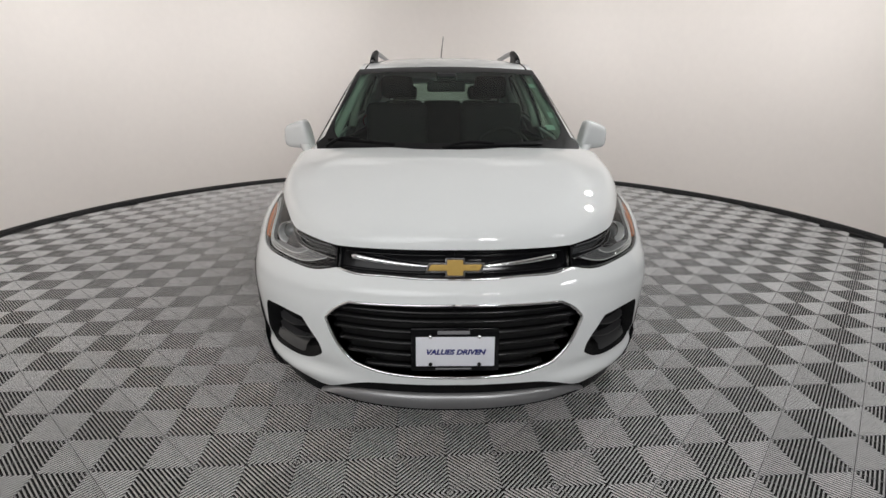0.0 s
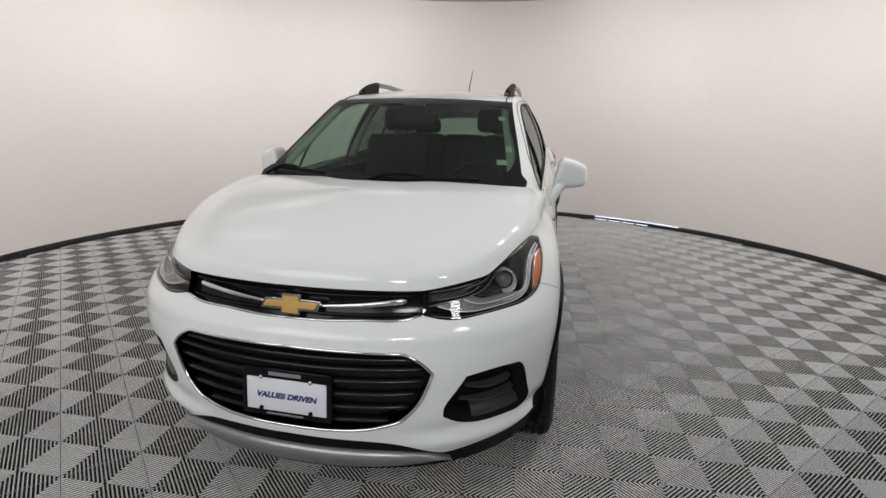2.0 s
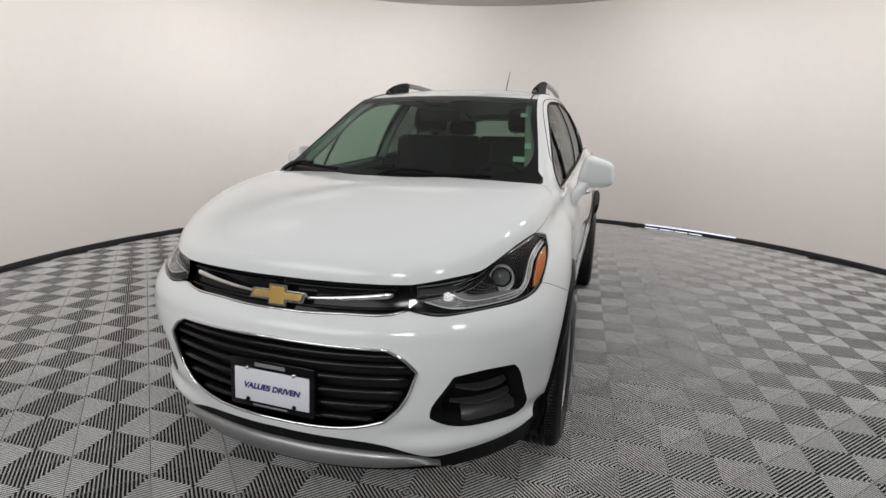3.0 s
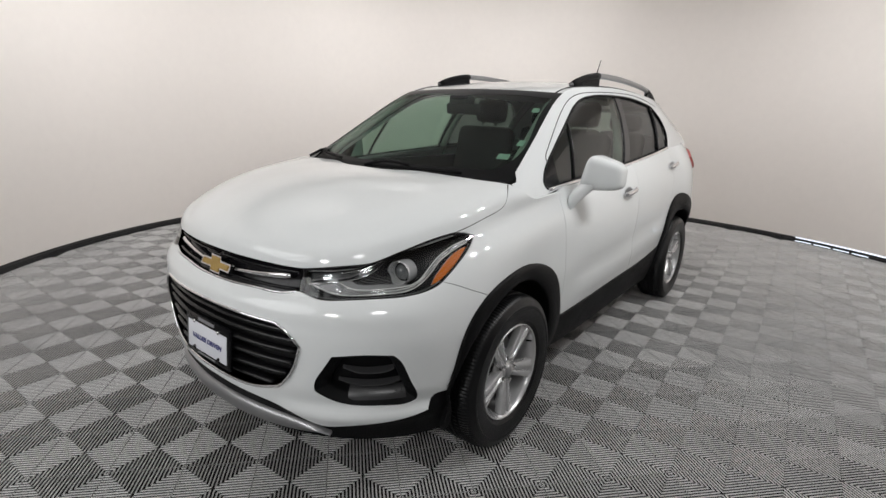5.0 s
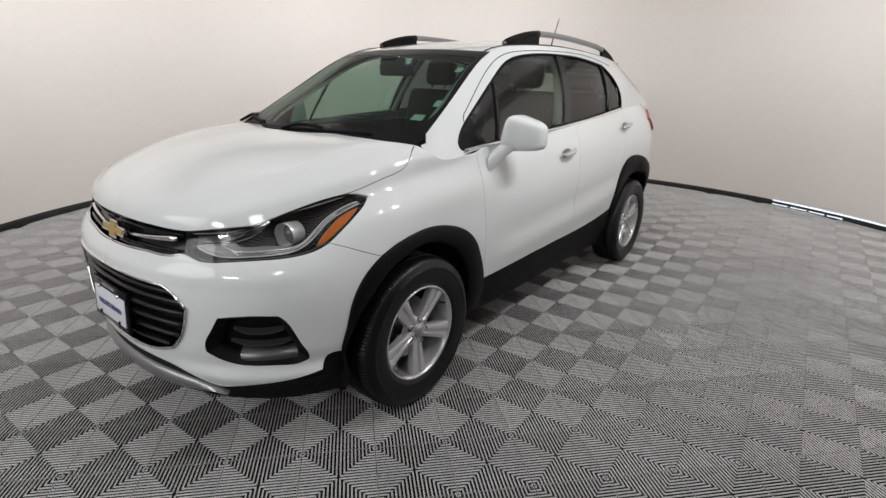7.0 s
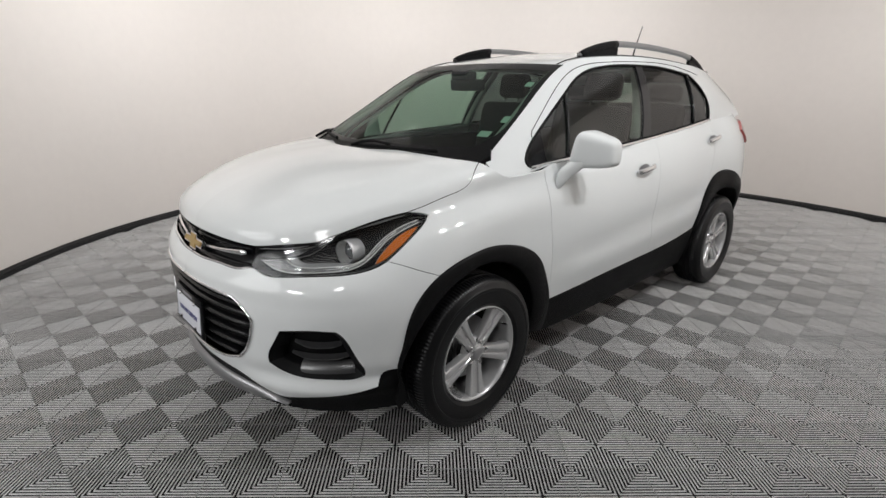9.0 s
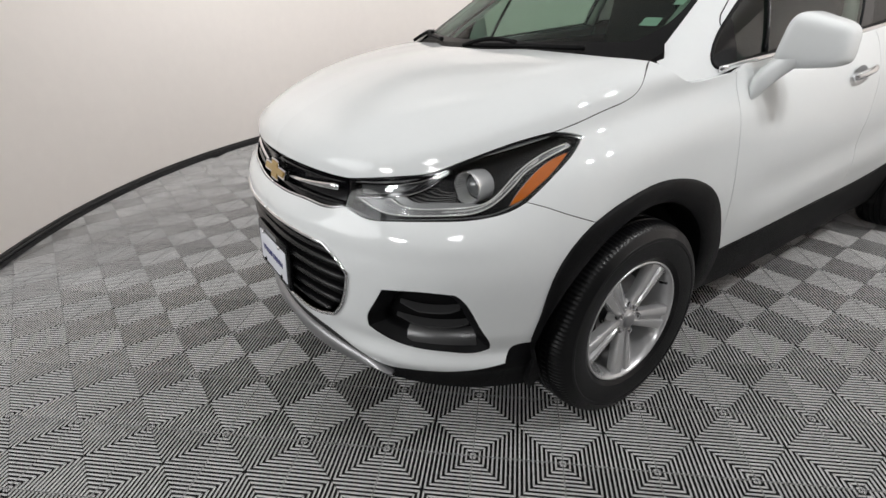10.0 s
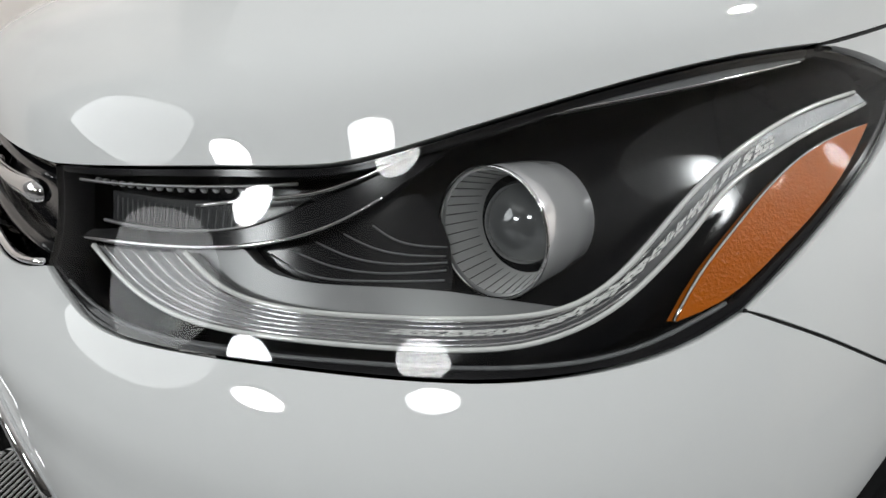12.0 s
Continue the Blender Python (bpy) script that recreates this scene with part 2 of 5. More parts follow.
def body(u, v):
    """Points of the car's lower body at u (round the car) and v (up the section, 0 to 9)."""
    u, v = np.atleast_1d(np.asarray(u, float)), np.atleast_1d(np.asarray(v, float))
    rz = np.stack([s(u) for s in RAIL_SPLINES])
    out = np.empty((len(u), 2))
    # one spline up each section
    h = V_SOLVE
    m = np.einsum("ij,jnk->ink", h, rz)
    i = np.clip(np.floor(v).astype(int), 0, NV - 2)
    b = (v - i)[:, None]
    a = 1 - b
    k = np.arange(len(u))
    out = a * rz[i, k] + b * rz[i + 1, k] + ((a**3 - a) * m[i, k] + (b**3 - b) * m[i + 1, k]) / 6
    # a soft crease on each side of the hood's dome
    d = (v - HOOD_CREASE(np.clip(u, 0, 90))[:, 0]) / 0.34
    ridge = CREASE * d * np.exp(-d * d) * np.clip((u - 8) / 12, 0, 1) * np.clip((80 - u) / 16, 0, 1)
    out = out + ridge[:, None] * np.array((0.5, 0.86))
    # ledge across the bumper under the lamps, hollow along the foot of the doors
    low, high = np.clip((v - 3.45) / 0.6, 0, 1), np.clip((v - 4.05) / 0.55, 0, 1)
    out[:, 0] += 0.0075 * (0.5 - 0.5 * np.cos(np.pi * low) - high**2) * np.clip((52 - u) / 10, 0, 1)
    d = (v - 2.55 - 0.004 * (u - 110)) / 0.5
    out[:, 0] -= 0.016 * d * np.exp(-d * d) * np.clip((u - 110) / 15, 0, 1) * np.clip((228 - u) / 14, 0, 1)
    # lip along the foot of the bumper, under the fog lamp recesses
    d = (v - 1.12) / 0.3
    out[:, 0] -= 0.026 * d * np.exp(-d * d) * np.clip((u - 16) / 12, 0, 1) * np.clip((56 - u) / 8, 0, 1)
    y0, dx, dy = spine(u)
    return np.column_stack([out[:, 0] * dx, y0 + out[:, 0] * dy, out[:, 1]])


def v_matrix():
    a, b = np.eye(NV), np.zeros((NV, NV))
    for i in range(1, NV - 1):
        a[i, i - 1], a[i, i], a[i, i + 1] = 1, 4, 1
        b[i, i - 1], b[i, i], b[i, i + 1] = 6, -12, 6
    return np.linalg.solve(a, b)


V_SOLVE = v_matrix()


def body_normal(u, v):
    e = 0.01
    u, v = np.atleast_1d(np.asarray(u, float)), np.atleast_1d(np.asarray(v, float))
    du = body(u + 10 * e, v) - body(u - 10 * e, v)
    dv = body(u, np.minimum(v + e, NV - 1)) - body(u, np.maximum(v - e, 0))
    n = np.cross(du, dv)
    return n / (np.linalg.norm(n, axis=1)[:, None] + 1e-12)


# Upper line: windscreen pillar, side of the roof, rear pillar. Belt: foot of the side windows. Both along y.
UPPER = Spline([1.08, 1.45, 1.80, 2.1, 2.6, 3.2, 3.75, 4.0], [(0.675, 1.11), (0.605, 1.335), (0.545, 1.525), (0.545, 1.575), (0.555, 1.595), (0.545, 1.58), (0.505, 1.53), (0.48, 1.47)])
BELT = Spline([1.08, 1.32, 1.9, 2.5, 3.0, 3.43, 4.0], [(0.76, 1.04), (0.757, 1.065), (0.752, 1.10), (0.748, 1.135), (0.738, 1.175), (0.722, 1.215), (0.68, 1.25)])
ROOF = Spline([1.74, 2.2, 2.6, 3.2, 3.75, 4.05], [1.535, 1.614, 1.637, 1.627, 1.585, 1.54])


def side(y, w):
    """The upper side of the car: w runs from the belt (0) to the roof's edge (1)."""
    y, w = np.atleast_1d(np.asarray(y, float)), np.atleast_1d(np.asarray(w, float))
    lo, hi = BELT(y), UPPER(y)
    p = lo + (hi - lo) * w[:, None]
    p[:, 0] += 0.13 * w * (1 - w) * np.clip((hi - lo)[:, 1] / 0.45, 0, 1)
    return np.column_stack([p[:, 0], y, p[:, 1]])


def roof(y, s):
    """Roof at y, s from the middle (0) to the edge (1)."""
    y, s = np.atleast_1d(np.asarray(y, float)), np.atleast_1d(np.asarray(s, float))
    e = UPPER(y)
    c = ROOF(y)[:, 0]
    z = c + (e[:, 1] - c) * np.abs(s) ** 2.6
    return np.column_stack([e[:, 0] * s, y, z])


def screen(s, w):
    """Windscreen: s across (-1 to 1), w from the cowl (0) to the header (1)."""
    s, w = np.atleast_1d(np.asarray(s, float)), np.atleast_1d(np.asarray(w, float))
    y = 1.08 + (1.80 - 1.08) * w
    e = UPPER(y)
    x = e[:, 0] * s
    bow = (0.17 - 0.10 * w) * (1 - s * s)
    return np.column_stack([x, y - bow, e[:, 1] + (1 - s * s) * (0.012 + 0.003 * w)])

# ---- car panels ----
from mathutils.geometry import delaunay_2d_cdt

BODY_SCALE, SIDE_SCALE, SCREEN_SCALE, ROOF_SCALE = (0.17, 1.0), (10.0, 4.2), (6.0, 7.5), (10.0, 5.5)


def trace(segments, scale, step=0.13):
    """Closed outline from smooth runs that meet in corners."""
    out = []
    for k, seg in enumerate(segments):
        p = np.array(seg, float) * scale
        if len(p) > 2:
            t = np.concatenate([[0], np.cumsum(np.sqrt((np.diff(p, axis=0) ** 2).sum(1)))])
            n = max(2, int(t[-1] / step))
            q = Spline(t, p)(np.linspace(0, t[-1], n + 1))
        else:
            n = max(1, int(np.linalg.norm(p[1] - p[0]) / step))
            q = p[0] + (p[1] - p[0]) * np.linspace(0, 1, n + 1)[:, None]
        out.append(q[:-1])
    out = np.concatenate(out)
    area = 0.5 * np.sum(out[:, 0] * np.roll(out[:, 1], -1) - np.roll(out[:, 0], -1) * out[:, 1])
    return out if area > 0 else out[::-1].copy()


def inside(poly, p):
    x, y = p[:, 0][:, None], p[:, 1][:, None]
    a, b = poly, np.roll(poly, -1, axis=0)
    c = ((a[:, 1] > y) != (b[:, 1] > y)) & (x < (b[:, 0] - a[:, 0]) * (y - a[:, 1]) / (b[:, 1] - a[:, 1] + 1e-15) + a[:, 0])
    return c.sum(1) % 2 == 1


def near(poly, p, d):
    return (((p[:, None, :] - poly[None]) ** 2).sum(2) < d * d).any(1)


def inset(poly, d):
    """Move a counter-clockwise outline inwards by d (in scaled units, about 0.1 m each)."""
    e1, e2 = poly - np.roll(poly, 1, axis=0), np.roll(poly, -1, axis=0) - poly
    n1 = np.column_stack([-e1[:, 1], e1[:, 0]]) / (np.linalg.norm(e1, axis=1)[:, None] + 1e-12)
    n2 = np.column_stack([-e2[:, 1], e2[:, 0]]) / (np.linalg.norm(e2, axis=1)[:, None] + 1e-12)
    n = n1 + n2
    n /= np.linalg.norm(n, axis=1)[:, None] + 1e-9
    return poly + n * d


def normals_of(fn, a, b, scale, sign):
    ea, eb = 0.02 / scale[0], 0.02 / scale[1]
    n = np.cross(fn(a + ea, b) - fn(a - ea, b), fn(a, b + eb) - fn(a, b - eb)) * sign
    return n / (np.linalg.norm(n, axis=1)[:, None] + 1e-12)




def patch_data(fn, outline, scale, sign, holes=(), gap=0.0, offset=0.0, flange=0.0, step=0.2, open_at=None):
    """A piece of a surface inside an outline: points, normals and triangles, with its edges turned in by flange metres."""
    poly = np.asarray(outline)
    hs = [np.asarray(h) for h in holes]
    if gap:
        fix = np.abs(poly[:, 0] - open_at) < 1e-6 if open_at is not None else np.zeros(len(poly), bool)
        moved = inset(poly, gap * 10)
        moved[fix, 0] = poly[fix, 0]
        poly = moved
        hs = [inset(h, -gap * 10) for h in hs]
    lo, hi = poly.min(0), poly.max(0)
    gx, gy = np.meshgrid(np.arange(lo[0] + step / 2, hi[0], step), np.arange(lo[1] + step / 2, hi[1], step), indexing="ij")
    g = np.column_stack([gx.ravel(), gy.ravel()])
    if len(g):
        g = g[inside(poly, g) & ~near(poly, g, step * 0.45)]
        for h in hs:
            g = g[~inside(h, g) & ~near(h, g, step * 0.45)] if len(g) else g
    pts, edges, loops = [], [], []
    for loop in [poly] + hs:
        n = len(pts)
        pts += [Vector(p) for p in loop]
        edges += [(n + i, n + (i + 1) % len(loop)) for i in range(len(loop))]
        loops.append(list(range(n, n + len(loop))))
    pts += [Vector(p) for p in g]
    vo, eo, fo, vi, _, _ = delaunay_2d_cdt(pts, edges, [], 0, 1e-5)
    q = np.array([tuple(v) for v in vo])
    tri = np.array([f for f in fo if len(f) == 3])
    mid = q[tri].mean(1)
    keep = inside(poly, mid)
    for h in hs:
        keep &= ~inside(h, mid)
    tri = tri[keep]
    back = {}
    for new_i, olds in enumerate(vi):
        for o in olds:
            back[o] = new_i
    a, b = q[:, 0] / scale[0], q[:, 1] / scale[1]
    nrm = normals_of(fn, a, b, scale, sign)
    p = fn(a, b) + nrm * offset
    if sign < 0:
        tri = tri[:, ::-1]
    verts, norms, faces = list(p), list(nrm), [tuple(t) for t in tri]
    if flange:
        for k, loop in enumerate(loops):
            ids = [back[i] for i in loop]
            for i in range(len(ids)):
                i1, i2 = ids[i], ids[(i + 1) % len(ids)]
                if open_at is not None and abs(q[i1, 0] - open_at) < 1e-6 and abs(q[i2, 0] - open_at) < 1e-6:
                    continue
                out = np.cross(p[i2] - p[i1], nrm[i1]) * (1 if k == 0 else -1) * sign
                out = out / (np.linalg.norm(out) + 1e-12)
                m = len(verts)
                verts += [p[i1], p[i2], p[i2] - nrm[i2] * flange, p[i1] - nrm[i1] * flange]
                soft1, soft2 = out * 0.8 + nrm[i1] * 0.4, out * 0.8 + nrm[i2] * 0.4
                norms += [soft1, soft2, out, out]
                faces.append((m, m + 3, m + 2, m + 1) if (k == 0) == (sign > 0) else (m, m + 1, m + 2, m + 3))
    return np.array(verts), np.array(norms), faces


def patch(name, fn, segments, scale, mat, parent, sign=1, mirror="none", label="", holes=(), gap=0.0, offset=0.0, flange=0.0, step=0.2, open_at=None):
    """One panel. mirror: none; join (both halves in one mesh); flip (the other side alone)."""
    poly = trace(segments, scale)
    hs = [trace(h, scale) for h in holes]
    v, n, f = patch_data(fn, poly, scale, sign, hs, gap, offset, flange, step, open_at)
    if mirror in ("join", "flip"):
        v2, n2, f2 = v * [-1, 1, 1], n * [-1, 1, 1], [tuple(reversed(q)) for q in f]
        if mirror == "flip":
            v, n, f = v2, n2, f2
        else:
            k = len(v)
            v, n, f = np.concatenate([v, v2]), np.concatenate([n, n2]), f + [tuple(i + k for i in q) for q in f2]
    ob = mesh_object(name, v, f, mat, parent, label)
    n = n / (np.linalg.norm(n, axis=1)[:, None] + 1e-12)
    ob.data.normals_split_custom_set_from_vertices([tuple(q) for q in n])
    return ob


def both(name, *args, **kw):
    return [patch(name, *args, mirror=m, **kw) for m in ("none", "flip")]


def tube(name, points, radius, mat, parent, n=8, label="", flat=1.0, up=(0, 0, 1), taper=None):
    """A rod along points; flat squeezes it across up."""
    p = np.array(points, float)
    verts, faces = [], []
    for i in range(len(p)):
        d = p[min(i + 1, len(p) - 1)] - p[max(i - 1, 0)]
        d /= np.linalg.norm(d) + 1e-12
        s = np.cross(d, up)
        s /= np.linalg.norm(s) + 1e-12
        w = np.cross(s, d)
        r = radius * (taper[i] if taper else 1)
        for k in range(n):
            a = 2 * math.pi * k / n
            verts.append(p[i] + s * math.cos(a) * r + w * math.sin(a) * r * flat)
    for i in range(len(p) - 1):
        for k in range(n):
            a, b = i * n + k, i * n + (k + 1) % n
            faces.append((a, b, b + n, a + n))
    faces += [tuple(range(n))[::-1], tuple(range((len(p) - 1) * n, len(p) * n))]
    return mesh_object(name, verts, faces, mat, parent, label)


def curve_on(fn, pts, n, offset=0.0, scale=BODY_SCALE, sign=1):
    p = np.array(pts, float) * scale
    if len(p) > 2:
        t = np.concatenate([[0], np.cumsum(np.sqrt((np.diff(p, axis=0) ** 2).sum(1)))])
        p = Spline(t, p)(np.linspace(0, t[-1], n))
    else:
        p = p[0] + (p[1] - p[0]) * np.linspace(0, 1, n)[:, None]
    a, b = p[:, 0] / scale[0], p[:, 1] / scale[1]
    return fn(a, b) + normals_of(fn, a, b, scale, sign) * offset


# Panel lines, shared by neighbours: (u, v) along the body.
L_GRILLE_TOP = [(0, 5.74), (8, 5.74), (15, 5.73), (23.4, 5.70)]
L_GRILLE_LOW = [(0, 4.54), (8, 4.57), (14, 4.61), (20.6, 4.63), (23.2, 4.76)]
L_LIGHT_IN = [(23.2, 4.76), (23.4, 5.70)]
L_LIGHT_TOP = [(23.4, 5.70), (27.5, 5.78), (31.8, 5.82), (34.4, 5.80), (36, 5.80), (38.4, 5.89), (41.7, 6.02), (46.2, 6.13), (51.6, 6.16), (54.2, 6.14)]
L_LIGHT_TIP = [(54.2, 6.14), (56.6, 6.02), (59.3, 5.81)]
L_LIGHT_OUT = [(59.3, 5.81), (58.3, 5.60), (55.5, 5.22), (53.8, 5.03), (52, 4.84), (49.9, 4.63)]
L_LIGHT_LOW = [(49.9, 4.63), (48.57, 4.56), (47, 4.51), (45, 4.485), (42.8, 4.48), (37.2, 4.515), (31.4, 4.515), (28.9, 4.51), (27.2, 4.54), (25.4, 4.62), (23.2, 4.76)]
L_SEAM = [(49.9, 4.63), (53.2, 4.39), (55.6, 4.18), (58.2, 3.95), (60.6, 3.73)]
L_ARCH_FRONT = [(51.4, 1.42), (52.6, 2.05), (54, 2.78), (56.4, 3.34), (60.6, 3.73)]
L_ARCH_REAR = [(60.6, 3.73), (63.5, 3.83), (68, 3.88), (75.6, 3.85), (86, 3.67), (95, 3.38), (102, 2.88), (106.5, 2.25), (109.7, 1.62)]
L_WHITE_LOW = [(0, 1.10), (8, 1.09), (15, 1.05), (20, 0.94), (24, 0.72), (27, 0.56), (31, 0.62), (36, 0.76), (42, 0.88), (47.6, 1.02)]
L_WHITE_STEP = [(47.6, 1.02), (48.4, 1.36), (51.4, 1.42)]
L_HOOD_SIDE = [(54.2, 6.14), (58.9, 6.20), (64.1, 6.29), (70, 6.37), (72.7, 6.52), (75.2, 6.84), (80.3, 7.18)]
L_HOOD_REAR = [(80.3, 7.18), (77, 7.4), (73, 7.6), (66, 7.92), (56, 8.25), (36, 8.47), (0, 8.53)]
L_GRILLE_MAIN = [[(0, 3.57), (8, 3.56), (14, 3.54), (19.7, 3.53)], [(19.7, 3.53), (22.2, 3.28), (24.5, 2.90)], [(24.5, 2.90), (23.8, 2.57), (22.4, 2.13), (19.3, 1.66)], [(19.3, 1.66), (14.5, 1.47), (9, 1.39), (0, 1.36)]]
L_FOG = [[(30.3, 2.74), (36.4, 2.84), (40.8, 2.80)], [(40.8, 2.80), (41.6, 2.70), (43, 2.35), (44.5, 1.85), (45.35, 1.52), (45.2, 1.39)], [(45.2, 1.39), (44.2, 1.33), (40, 1.31), (34, 1.34), (29.5, 1.48), (26.7, 1.72)], [(26.7, 1.72), (26.7, 1.88), (28.3, 2.3), (30.3, 2.74)]]
L_FENDER_TOP = [(80.3, 7.18), (83, 6.75), (86.5, 6.42), (95, 6.25), (105.9, 6.35)]
L_DOOR_A = [(105.9, 6.35), (105.6, 4.7), (106.6, 3.5), (109.7, 1.62)]
L_DOOR_B = [(179.5, 7.0), (180.2, 6.1), (177.8, 4.5), (175.6, 3.0), (178, 1.78)]
L_DOOR_C = [(236, 7.0), (236.5, 6.2), (234.5, 5.2), (230, 4.4), (226, 3.5)]
L_BELT_A = [(105.9, 6.35), (110, 6.68), (116, 6.92), (122, 7.0), (150, 7.0), (179.5, 7.0)]
L_BELT_B = [(179.5, 7.0), (210, 7.0), (236, 7.0)]
L_SILL_A = [(109.7, 1.62), (134, 1.75), (178, 1.78)]
L_SILL_B = [(178, 1.78), (200, 1.82), (220.5, 1.95)]
L_ARCH_B1 = [(220.5, 1.95), (222.5, 2.75), (226, 3.5)]
L_ARCH_B2 = [(226, 3.5), (232, 3.92), (240, 4.08), (250, 4.02), (258, 3.78), (266, 3.32), (272, 2.6), (275, 1.7)]

CAR = thing("car", "white compact crossover with grey cladding parked on the tiled floor", "car")
patch("hood", body, [L_GRILLE_TOP, L_LIGHT_TOP, L_HOOD_SIDE, L_HOOD_REAR, [(0, 8.53), (0, 5.74)]], BODY_SCALE, PAINT, CAR, mirror="join", gap=0.0022, flange=0.02, step=0.14, open_at=0.0)
patch("front_bumper", body, [L_GRILLE_LOW, L_LIGHT_LOW[::-1], L_SEAM, L_ARCH_FRONT[::-1], L_WHITE_STEP[::-1], L_WHITE_LOW[::-1], [(0, 1.10), (0, 1.36)]] + [s[::-1] for s in L_GRILLE_MAIN[::-1]] + [[(0, 3.57), (0, 4.54)]],
      BODY_SCALE, PAINT, CAR, mirror="join", holes=[L_FOG], gap=0.0008, flange=0.025, step=0.1, open_at=0.0)
both("fender", body, [L_SEAM, L_ARCH_REAR, L_DOOR_A[::-1], L_FENDER_TOP[::-1], L_HOOD_SIDE[::-1], L_LIGHT_TIP, L_LIGHT_OUT], BODY_SCALE, PAINT, CAR, gap=0.0011, flange=0.02, step=0.12)
both("front_door", body, [L_DOOR_A, L_SILL_A, L_DOOR_B[::-1], L_BELT_A[::-1]], BODY_SCALE, PAINT, CAR, gap=0.0018, flange=0.02, step=0.3)
both("rear_door", body, [L_DOOR_B, L_SILL_B, L_ARCH_B1, L_DOOR_C[::-1], L_BELT_B[::-1]], BODY_SCALE, PAINT, CAR, gap=0.0018, flange=0.02, step=0.3)
both("rear_quarter", body, [L_DOOR_C, L_ARCH_B2, [(275, 1.7), (300, 1.7), (340.3, 1.7)], [(340.3, 1.7), (340.3, 7.0)], [(340.3, 7.0), (300, 7.0), (262, 7.0), (236, 7.0)]], BODY_SCALE, PAINT, CAR, gap=0.0014, flange=0.02, step=0.35)

# dark joints between the panels
for sx in (1, -1):
    for joint, r in ((L_HOOD_SIDE, 0.0048), (L_SEAM, 0.0016), (L_DOOR_A, 0.0028), (L_DOOR_B, 0.0028), (L_DOOR_C, 0.0028)):
        tube("panel_joint", curve_on(body, joint, 40, -0.0012 - r) * [sx, 1, 1], r, PIT, CAR, 6)

# upper body
W_OPEN = [[(1.292, 0.25), (1.30, 0.10), (1.325, 0.04)], [(1.325, 0.04), (1.57, 0.035), (2.11, 0.035), (3.33, 0.035)], [(3.33, 0.035), (3.365, 0.27), (3.30, 0.62), (3.18, 0.81)], [(3.18, 0.81), (2.84, 0.875), (2.48, 0.895), (2.22, 0.90), (2.05, 0.885), (1.86, 0.83), (1.71, 0.745), (1.46, 0.60), (1.33, 0.42), (1.292, 0.25)]]
both("side_frame", side, [[(1.09, -0.05), (1.22, -0.05), (1.34, -0.035), (1.45, -0.01), (1.6, 0), (2.5, 0), (3.3, 0), (3.5, -0.08), (4.0, -0.10)], [(4.0, -0.10), (4.0, 1)], [(4.0, 1), (2.5, 1), (1.09, 1)], [(1.09, 1), (1.09, -0.05)]], SIDE_SCALE, PAINT, CAR, sign=1, holes=[W_OPEN], flange=0.03, step=0.3)
patch("roof_panel", roof, [[(1.79, 0), (2.9, 0), (4.02, 0)], [(4.02, 0), (4.02, 0.985)], [(4.02, 0.985), (2.9, 0.985), (1.79, 0.985)], [(1.79, 0.985), (1.79, 0)]], ROOF_SCALE, PAINT, CAR, sign=-1, mirror="join", flange=0.03, step=0.4)

# ---- glass, trim and fittings ----


def thin_glass(name, tint, rough=0.01, gloss=0.045, edge=0.55):
    m = bpy.data.materials.new(name)
    m.use_nodes = True
    nodes, links = m.node_tree.nodes, m.node_tree.links
    nodes.remove(nodes["Principled BSDF"])
    clear, shine, mix = nodes.new("ShaderNodeBsdfTransparent"), nodes.new("ShaderNodeBsdfGlossy"), nodes.new("ShaderNodeMixShader")
    facing, power, level = nodes.new("ShaderNodeLayerWeight"), nodes.new("ShaderNodeMath"), nodes.new("ShaderNodeMath")
    clear.inputs["Color"].default_value = (*tint, 1)
    shine.inputs["Roughness"].default_value = rough
    facing.inputs["Blend"].default_value = 0.5
    power.operation, level.operation = "POWER", "MULTIPLY_ADD"
    power.inputs[1].default_value = 5
    level.inputs[1].default_value, level.inputs[2].default_value = edge, gloss
    links.new(facing.outputs["Facing"], power.inputs[0])
    links.new(power.outputs[0], level.inputs[0])
    links.new(level.outputs[0], mix.inputs["Fac"])
    links.new(clear.outputs["BSDF"], mix.inputs[1])
    links.new(shine.outputs["BSDF"], mix.inputs[2])
    links.new(mix.outputs["Shader"], nodes["Material Output"].inputs["Surface"])
    return m


SCREEN_GLASS = thin_glass("windscreen_glass", (0.45, 0.60, 0.51), 0.06, gloss=0.028, edge=0.4)
DOOR_GLASS = thin_glass("door_glass", (0.48, 0.57, 0.51), 0.04, gloss=0.09)
PRIVACY = thin_glass("privacy_glass", (0.16, 0.17, 0.17), 0.03, gloss=0.08)
REAR_GLASS = thin_glass("rear_window_glass", (0.36, 0.40, 0.38), 0.03, gloss=0.06)
LENS = thin_glass("headlight_lens", (0.95, 0.96, 0.96), gloss=0.05)
AMBER = material("amber_plastic", (0.52, 0.125, 0.0), 0.3, spec=0.2, coat=0.05, vary=0.12, scale=260, bump=0.5, bump_scale=420)
RED = material("red_lamp_plastic", (0.50, 0.13, 0.12), 0.15, coat=0.6, vary=0.05)
LIGHT_GREY = material("lamp_grey_panel", (0.10, 0.10, 0.105), 0.35, vary=0.08, scale=80)
REFLECT = material("lamp_reflector", (0.78, 0.78, 0.79), 0.28, metal=0.55, vary=0.10, scale=300, bump=0.4, bump_scale=350)
STRIP = material("clear_strip_plastic", (0.18, 0.18, 0.185), 0.22, metal=0.4, vary=0.15, scale=400, bump=0.35, bump_scale=500)
